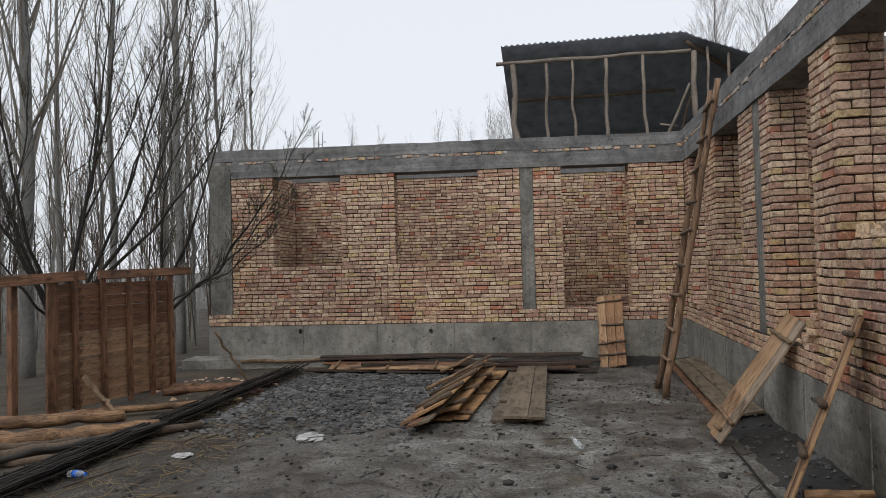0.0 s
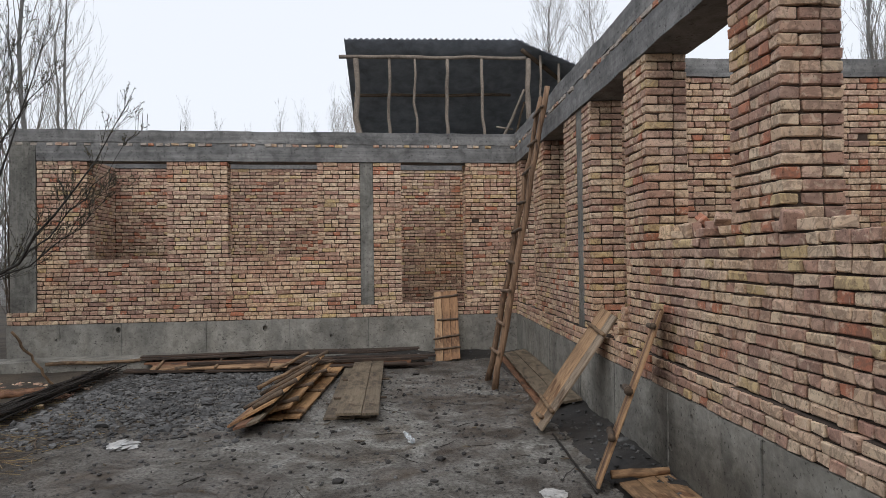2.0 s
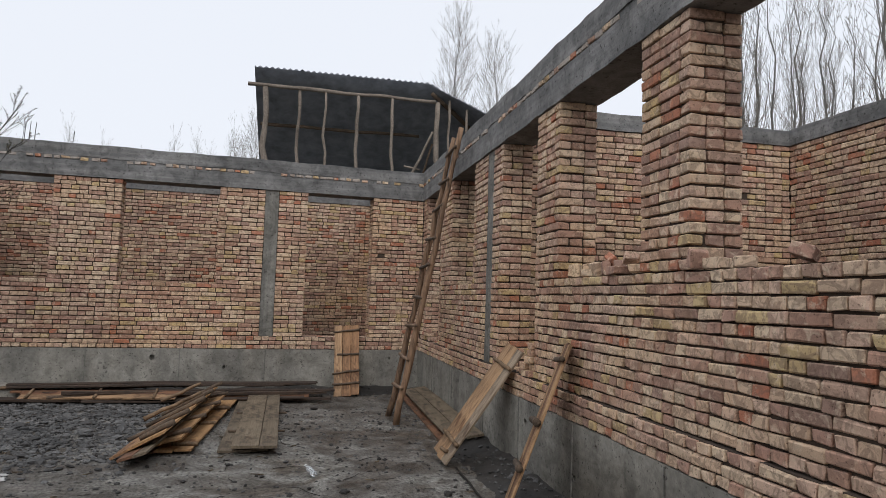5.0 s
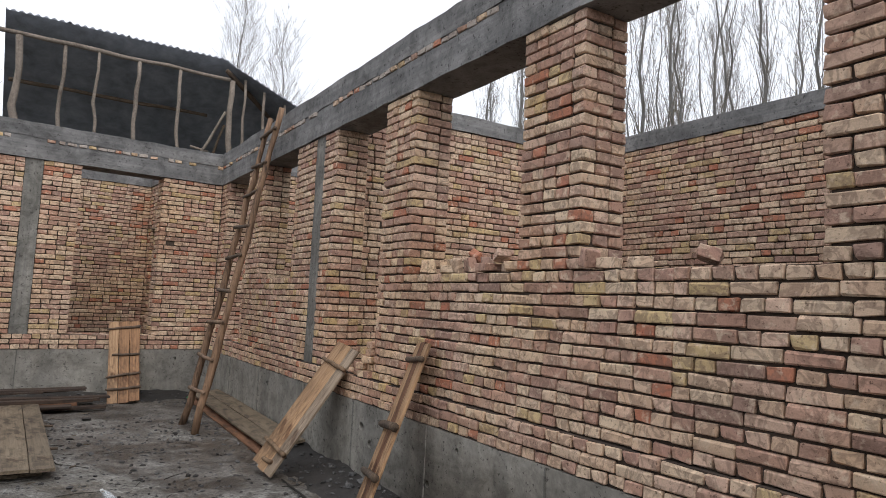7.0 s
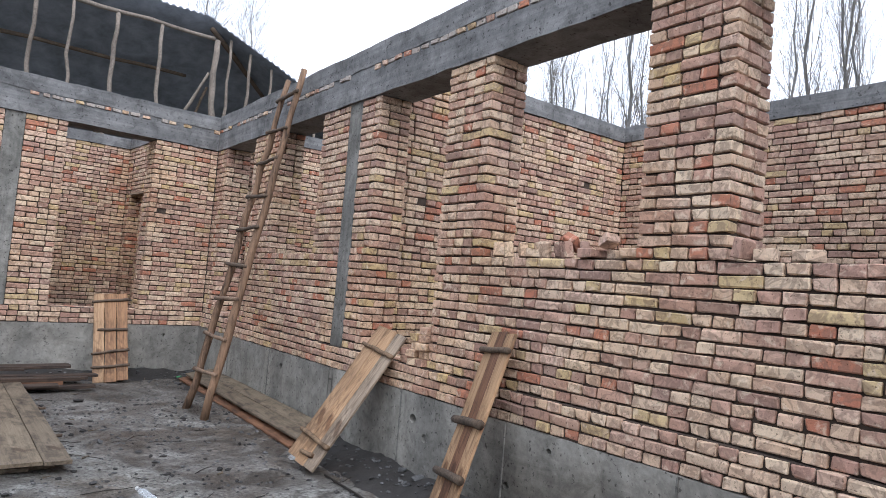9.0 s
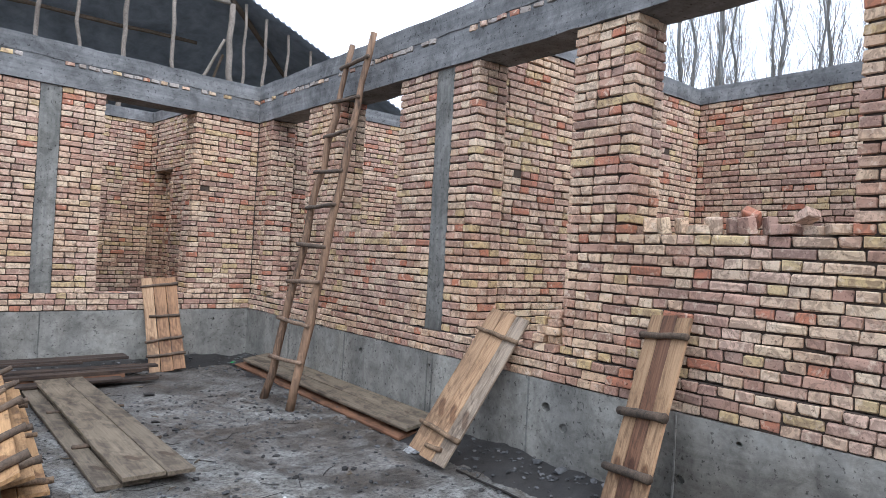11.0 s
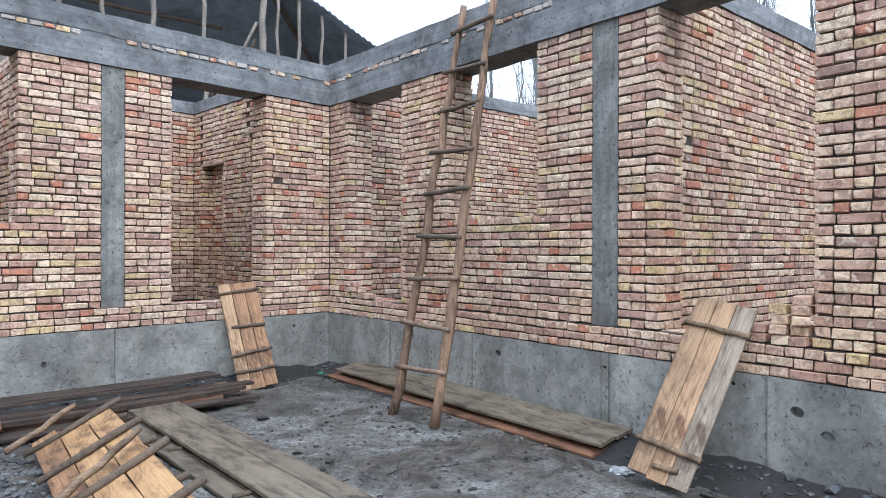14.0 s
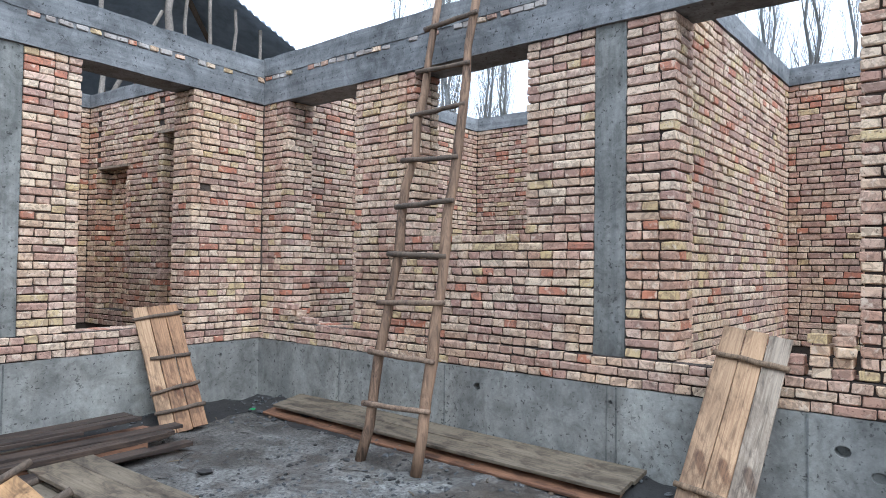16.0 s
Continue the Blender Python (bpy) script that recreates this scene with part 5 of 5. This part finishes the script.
MAT_WHITE = flat_mat("thin_plastic", (0.42, 0.42, 0.41), 0.45, 0.0, 0.5, 14.0)
MAT_GREEN = flat_mat("green_plastic", (0.02, 0.24, 0.06), 0.5)
crumpled("plastic_bag", -5.07, -5.92, 0.15, MAT_WHITE, "dirty white plastic bag trodden into mud", "bag", 3, 0.22)
crumpled("plastic_bag", -1.02, -7.66, 0.10, MAT_WHITE, "torn clear plastic wrapping on mud", "bag", 7, 0.2)
crumpled("plastic_bag", -6.1, -6.75, 0.09, MAT_WHITE, "scrap of white plastic on mud", "bag", 9, 0.2)
crumpled("plastic_scrap", -0.62, -5.32, 0.08, MAT_WHITE, "crumpled white plastic scrap by the board stack", "bag", 12, 0.25)
crumpled("green_bottle", -0.38, -0.50, 0.065, MAT_GREEN, "crushed bright green plastic bottle on mud", "bottle", 15, 0.35)


def bottle(m, glassy, label_mat, label):
    root = thing("plastic_bottle", m, label, "bottle")
    prof = [(0.0, 0.0), (0.030, 0.0), (0.034, 0.008), (0.034, 0.06), (0.031, 0.075), (0.034, 0.09), (0.034, 0.14), (0.026, 0.175), (0.013, 0.20), (0.013, 0.215)]
    v, f = [], []
    tube(v, f, [(x, 0, 0) for _, x in prof], [max(r, 0.002) for r, _ in prof], 14)
    raw_part("body", v, f, glassy, root, "clear dented plastic", True)
    v, f = [], []
    tube(v, f, [(0.212, 0, 0), (0.232, 0, 0)], [0.016, 0.016], 12)
    raw_part("cap", v, f, label_mat, root)
    if label_mat is not MAT_WHITE:
        v, f = [], []
        tube(v, f, [(0.07, 0, 0), (0.13, 0, 0)], [0.0358, 0.0358], 14)
        raw_part("wrapper", v, f, label_mat, root, "blue paper wrapper", True)


MAT_CLEAR, nt_, b_ = node_mat("clear_plastic", 0.15)
b_.inputs["Base Color"].default_value = (0.82, 0.86, 0.88, 1)
b_.inputs["Transmission Weight"].default_value = 0.75
b_.inputs["IOR"].default_value = 1.2
MAT_BLUE = flat_mat("blue_label", (0.03, 0.14, 0.55), 0.5)
bottle(pose(-2.12, -6.22, 0.045, 0, -14, 115) @ Matrix.Scale(0.9, 4), MAT_CLEAR, MAT_WHITE, "clear dented plastic bottle lying on mud")
bottle(pose(-6.78, -7.50, 0.05, 0, -6, -15), MAT_CLEAR, MAT_BLUE, "clear plastic bottle with blue wrapper on mud")

# thin loose twig of iron and wire ends standing out of the beam tops
o = thing("starter_bars", Matrix.Identity(4), "thin rusty steel ends standing out of the ring beam", "rebar")
for x, y in ((-7.05, 0.12), (-7.0, 0.2), (-6.9, 0.15), (-6.3, 0.1)):
    pole_part("bar", (x, y, 4.2), (x + 0.02, y, 4.2 + rng.uniform(0.25, 0.45)), 0.006, 0.006, MAT_REBAR, o, rng, 0.003, 3, 5)


MAT_LITTER = plain_stone("leaf_mould", (0.030, 0.024, 0.018), (0.095, 0.075, 0.052), (0.55, 0.5, 0.45), 0.9, None, 22.0)


# ---- trees ----
def grow(v, f, bv, bf, start, direction, length, radius, depth, rng, up=0.25, kids=4, wander=0.12, buds=3, spread=0.6, seg=5):
    """A limb with its side twigs, added to the lists; buds go to their own lists."""
    p, d = Vector(start), Vector(direction).normalized()
    pts, dirs = [p.copy()], []
    for i in range(seg):
        d = (d + Vector((rng.uniform(-1, 1), rng.uniform(-1, 1), rng.uniform(-1, 1))) * wander + Vector((0, 0, up * 0.3))).normalized()
        p = p + d * length / seg
        pts.append(p.copy())
        dirs.append(d.copy())
    radii = [max(0.0032, radius * (1 - 0.82 * i / seg)) for i in range(seg + 1)]
    tube(v, f, pts, radii, 6 if radius > 0.05 else (4 if radius > 0.02 else 3), cap=False)
    if depth <= 0:
        for k in range(buds):
            t = rng.uniform(0.2, 1.0) * seg
            i = min(seg - 1, int(t))
            c = pts[i].lerp(pts[i + 1], t - i)
            w = Vector((rng.uniform(-1, 1), rng.uniform(-1, 1), rng.uniform(-0.3, 1))).normalized()
            s = rng.uniform(0.014, 0.026)
            e = c + w * s * 1.6
            side = w.orthogonal().normalized() * s * 0.35
            n = len(bv)
            mid = (c + e) / 2
            other = w.cross(side)
            bv += [tuple(c), tuple(mid + side), tuple(mid - side * 0.5 + other * 0.8), tuple(mid - side * 0.5 - other * 0.8), tuple(e)]
            bf += [(n, n + 2, n + 1), (n, n + 3, n + 2), (n, n + 1, n + 3), (n + 4, n + 1, n + 2), (n + 4, n + 2, n + 3), (n + 4, n + 3, n + 1)]
        return
    for k in range(kids):
        t = rng.uniform(0.22, 0.98) * seg
        i = min(seg - 1, int(t))
        c = pts[i].lerp(pts[i + 1], t - i)
        out = Vector((rng.uniform(-1, 1), rng.uniform(-1, 1), rng.uniform(-0.3, 0.6))).normalized()
        nd = (dirs[i] + out * spread).normalized()
        grow(v, f, bv, bf, c, nd, length * rng.uniform(0.35, 0.6) * (1.1 - 0.4 * t / seg), radii[i] * 0.5, depth - 1, rng, up, max(2, kids - 1), wander, buds, spread, 4 if depth > 1 else 3)


def poplar(height, seed, label, branches=46, bare=0.12, wide=1.0, group="poplars", twigs=4):
    rng = random.Random(seed)
    root = thing("poplar_tree", Matrix.Identity(4), label, "tree", group)
    v, f, cv, cf, bv, bf = [], [], [], [], [], []
    n = 14
    r0 = 0.0060 * height * rng.uniform(0.8, 1.15)
    pts = [Vector((rng.uniform(-0.05, 0.05) * i * 0.3, rng.uniform(-0.05, 0.05) * i * 0.3, height * i / n - 0.5)) for i in range(n + 1)]
    tube(v, f, pts, [max(0.012, r0 * (1 - i / n) ** 0.8) for i in range(n + 1)], 8)
    for k in range(branches):
        h = bare + (0.97 - bare) * (k + rng.random()) / branches
        i = min(n - 1, int(h * n))
        c = pts[i].lerp(pts[i + 1], h * n - i)
        w = rng.uniform(0, 2 * math.pi)
        tilt = rng.uniform(0.28, 0.62) * wide
        d = Vector((math.cos(w) * tilt, math.sin(w) * tilt, 1.0))
        ln = height * (0.30 - 0.20 * h) * rng.uniform(0.6, 1.15)
        grow(cv, cf, bv, bf, c, d, ln, max(0.006, r0 * (1 - h) * 0.38), 2, rng, 0.30, twigs, 0.10, 1, 0.5)
    raw_part("trunk", v, f, MAT_BARK, root, "", True)
    crown = raw_part("crown", cv, cf, MAT_TWIG, root, "bare upright twigs just in bud", False)
    ob = raw_part("bud_cover", bv, bf, MAT_BUD, crown)
    ob["kind"] = "stuff"
    return root


TALL = "tall bare poplar in early bud outside the yard"
kinds = [poplar(15.0, 101, TALL, 32, 0.14), poplar(17.0, 102, TALL, 34, 0.2), poplar(12.0, 103, "slim bare poplar in early bud outside the yard", 28, 0.08, 0.8), poplar(18.5, 104, TALL, 36, 0.16, 0.9),
         poplar(15.0, 105, "narrow upright poplar in early bud behind the building", 50, 0.08, 0.55, "poplars", 4), poplar(13.0, 106, "narrow upright poplar in early bud behind the building", 46, 0.05, 0.5, "poplars", 4),
         poplar(16.5, 107, "slim poplar with a dense broom-like bare crown", 110, 0.46, 1.35, "poplars", 4),
         poplar(16.0, 108, "far bare poplar with a dense crown", 44, 0.35, 0.9, "poplars", 3)]
spots = [(-12.2, -2.0, 3), (-16.0, 3.4, 0), (-12.9, 1.4, 1), (-11.2, 1.5, 3), (-11.1, 3.2, 1), (-14.2, -1.0, 2), (-12.3, 3.9, 2), (-15.2, 7.0, 0), (-13.3, 6.6, 2), (-18.4, 1.5, 1),
         (-17.7, 7.3, 0), (-20.5, 5.2, 3), (-13.8, 10.6, 1), (-18.1, 12.0, 0), (-22.2, 10.4, 2), (-25.3, 6.1, 1), (-16.6, 15.7, 0), (-21.3, 16.7, 3), (-27.5, 13.4, 0), (-19.3, -2.7, 2), (-23.1, -0.1, 0),
         (7.8, 21.8, 6), (5.7, 22.6, 6), (-6.5, 46.6, 6), (-8.1, 48.1, 6)]
row_rng = random.Random(303)
y = -13.0
while y < 11.0:
    spots.append((13.4 + row_rng.uniform(-0.8, 1.4), y, row_rng.choice((4, 5, 4, 5, 2))))
    if row_rng.random() < 0.7:
        spots.append((16.5 + row_rng.uniform(-1.0, 1.5), y + row_rng.uniform(-0.5, 0.5), row_rng.choice((4, 5, 0))))
    y += row_rng.uniform(0.65, 1.15)
spots += [(-30 + 2.1 * k + (k * 7 % 5) * 0.4, 60 + (k * 13 % 9), 7) for k in range(12)]
used = set()
for x, y, k in spots:
    r = random.Random(int(x * 100 + y * 7))
    s = r.uniform(0.85, 1.12)
    if y > 50:
        s *= r.uniform(1.10, 1.24)
    m = pose(x, y, -0.2, 0, 0, r.uniform(0, 360)) @ Matrix.Scale(s, 4)
    if k not in used:
        used.add(k)
        kinds[k].matrix_world = m
    else:
        t = copy_thing(kinds[k], pose(x, y, -0.2, 0, 0, r.uniform(0, 360)))
        t.scale = (s, s, s)


def fruit_tree(base, limbs, seed, label, twigs=21, high=1.6):
    """Limbs bow outwards and then rise; each forks once or twice and carries budding spurs."""
    rng = random.Random(seed)
    root = thing("fruit_tree", Matrix.Translation(base), label, "tree")
    v, f, cv, cf, bv, bf = [], [], [], [], [], []
    base = Vector(base)

    def limb(a, knee, tip, r0, forks, count):
        n = 10
        pts = []
        for i in range(n + 1):
            t = i / n
            p = a * (1 - t) ** 2 + knee * (2 * t * (1 - t)) + tip * t * t
            pts.append(p + Vector((rng.uniform(-1, 1), rng.uniform(-1, 1), rng.uniform(-1, 1))) * 0.045 * (t > 0))
        radii = [max(0.005, r0 * (1 - 0.9 * i / n)) for i in range(n + 1)]
        tube(v, f, pts, radii, 7 if r0 > 0.035 else 5)
        for k in range(count):
            t = rng.uniform(0.22, 1.0) * n
            i = min(n - 1, int(t))
            c = pts[i].lerp(pts[i + 1], t - i)
            d = (pts[i + 1] - pts[i]).normalized()
            out = Vector((rng.uniform(-1, 1), rng.uniform(-1, 1), rng.uniform(-0.15, 1.1))).normalized()
            grow(cv, cf, bv, bf, c, d + out * 0.75, rng.uniform(0.3, 0.95) * (1.2 - 0.6 * t / n), max(0.005, radii[i] * 0.36), 1, rng, 0.2, 5, 0.13, 5, 0.7)
        for k in range(forks):
            i = rng.randint(3, 6)
            way = (tip - a)
            side = Vector((rng.uniform(-1, 1), rng.uniform(-1, 1), rng.uniform(0.0, 0.9))).normalized() * way.length * 0.2
            end = pts[i] + (tip - pts[i]) * rng.uniform(0.6, 0.9) + side
            limb(pts[i], pts[i].lerp(end, 0.5) + side * 0.25 - Vector((0, 0, 0.15)), end, radii[i] * 0.72, 0, int(count * 0.7))

    fork = Vector((0.12, 0.05, high))
    tube(v, f, wobbly((0, 0, 0), fork, 4, 0.03, rng), [0.08, 0.075, 0.07, 0.065, 0.06], 9)
    for tip, r0 in limbs:
        tip = Vector(tip) - base
        way = tip - fork
        low = fork - Vector((0, 0, rng.uniform(0.0, 0.5)))
        limb(low, low + Vector((way.x * 0.55, way.y * 0.55, way.z * rng.uniform(0.22, 0.36))), tip, r0 * 0.72, 1, twigs)
    raw_part("trunk", v, f, MAT_DARKBARK, root, "dark forked stems", True)
    crown = raw_part("crown", cv, cf, MAT_DARKBARK, root, "dark bare twigs in bud", False)
    ob = raw_part("bud_cover", bv, bf, MAT_BUD, crown)
    ob["kind"] = "stuff"


fruit_tree((-10.61, -3.28, -0.20), [((-7.27, -2.89, 4.67), 0.055), ((-7.59, -3.33, 6.07), 0.06), ((-10.91, -4.48, 5.85), 0.06), ((-9.54, -2.94, 6.93), 0.065), ((-11.69, -3.42, 4.13), 0.045), ((-10.79, -4.91, 3.48), 0.04), ((-8.65, -4.00, 6.50), 0.05), ((-8.14, -2.91, 7.37), 0.05), ((-10.36, -5.12, 6.93), 0.05), ((-11.88, -4.72, 6.07), 0.05)], 201, "dark many-stemmed fruit tree in bud behind the screen")
fruit_tree((-9.55, -2.40, -0.20), [((-6.31, -2.44, 4.45), 0.05), ((-7.72, -2.25, 5.42), 0.05), ((-7.08, -1.59, 2.94), 0.03), ((-9.24, -1.64, 5.85), 0.05)], 202, "dark forked fruit tree with spreading budding twigs")

# far thin stems and brush beyond the poplars
def thicket(name, count, where, height, radius, boughs, material, label, seed):
    r = random.Random(seed)
    v, f = [], []
    for _ in range(count):
        x, y = where(r)
        h = r.uniform(*height)
        lean = Vector((r.uniform(-0.06, 0.06), r.uniform(-0.06, 0.06), 1)) * h
        foot = Vector((x, y, -0.2))
        pts = wobbly(foot, foot + lean, 4, 0.02 * h, r)
        w = r.uniform(*radius)
        tube(v, f, pts, [w, w * 0.85, w * 0.65, w * 0.45, w * 0.2], 3, False)
        for _ in range(boughs):
            t = r.uniform(0.15, 0.9)
            c = foot + lean * t
            d = Vector((r.uniform(-1, 1), r.uniform(-1, 1), r.uniform(0.8, 2.0))).normalized() * h * r.uniform(0.12, 0.3)
            tube(v, f, [c, c + d * 0.5 + Vector((0, 0, 0.02 * h)), c + d], [w * 0.4, w * 0.28, w * 0.14], 3, False)
    tagged(raw_part(name, v, f, material, None), label, "woods", kind="stuff")


# bark paled to grey: haze over the far woods and brush, put into colour
MAT_MIST = bark_material("far_hazed_bark", (0.22, 0.215, 0.20), (0.40, 0.39, 0.37))


def to_west(r):
    return r.uniform(-46, -20), r.uniform(-16, 34)


thicket("far_woods", 260, to_west, (7.0, 13.0), (0.025, 0.06), 14, MAT_MIST, "far stand of thin bare trees, mist put into their bark colour", 401)
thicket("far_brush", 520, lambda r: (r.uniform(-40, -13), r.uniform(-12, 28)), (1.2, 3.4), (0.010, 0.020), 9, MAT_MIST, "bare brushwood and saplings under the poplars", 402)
thicket("near_saplings", 66, lambda r: (r.uniform(-17, -10.5), r.uniform(-6, 7)), (3.0, 7.5), (0.014, 0.03), 14, MAT_BRANCH, "thin bare saplings among the poplars", 403)

# leaf mould under the trees
lv, lf_ = [], []
nx2, ny2 = 140, 200
for j in range(ny2 + 1):
    for i in range(nx2 + 1):
        x, y = -6.95 - 25.0 * (i / nx2) ** 1.5 + 0.25 * noise.noise(Vector((j * 0.3, 0, 8))), -10.5 + 31.5 * j / ny2
        edge = min(i, nx2 - i, j, ny2 - j) / 6.0
        lv.append((x, y, ground_height(x, y) + (0.025 if edge >= 1 else -0.05 + 0.075 * edge) * (1 if y < -0.9 or x < -9.8 else -3) + 0.02 * noise.noise(Vector((x * 1.5, y * 1.5, 4))) + 0.02 * noise.noise(Vector((x * 6, y * 6, 2)))))
for j in range(ny2):
    for i in range(nx2):
        q = j * (nx2 + 1) + i
        lf_.append((q + 1, q, q + nx2 + 1, q + nx2 + 2))
tagged(raw_part("leaf_litter", lv, lf_, MAT_LITTER, None, smooth=True), "dark brown leaf mould under the trees", "ground", kind="structure")

# low undergrowth
litter("undergrowth", 900, lambda r: (r.uniform(-24, -9.9), r.uniform(-6, 14)), (0.3, 1.2), 0.006, MAT_STRAW, "dead grass and brambles under the trees", 94)

# ---- the bricks themselves ----
for owner, run in runs:
    build_run(owner, run)

# ---- the north range stands a little out of square to the east one ----
OUT_OF_SQUARE = pose(0, 0, 0, 0, 0, math.degrees(math.atan(SKEW)))
NORTH = ("wall_north", "beam_north", "column_north", "column_west", "plinth_north", "footing", "wall_far_3", "wall_far_4", "wall_cross_3", "wall_cross_4", "wall_cross_5",
         "wall_cap_5", "wall_cap_6", "wall_cap_7", "niche_lintel", "timber_plank", "timber_pole", "starter_bars")
for ob in list(scene.collection.all_objects):
    if ob.parent is None and ob.name.startswith(NORTH):
        ob.matrix_world = OUT_OF_SQUARE @ ob.matrix_world
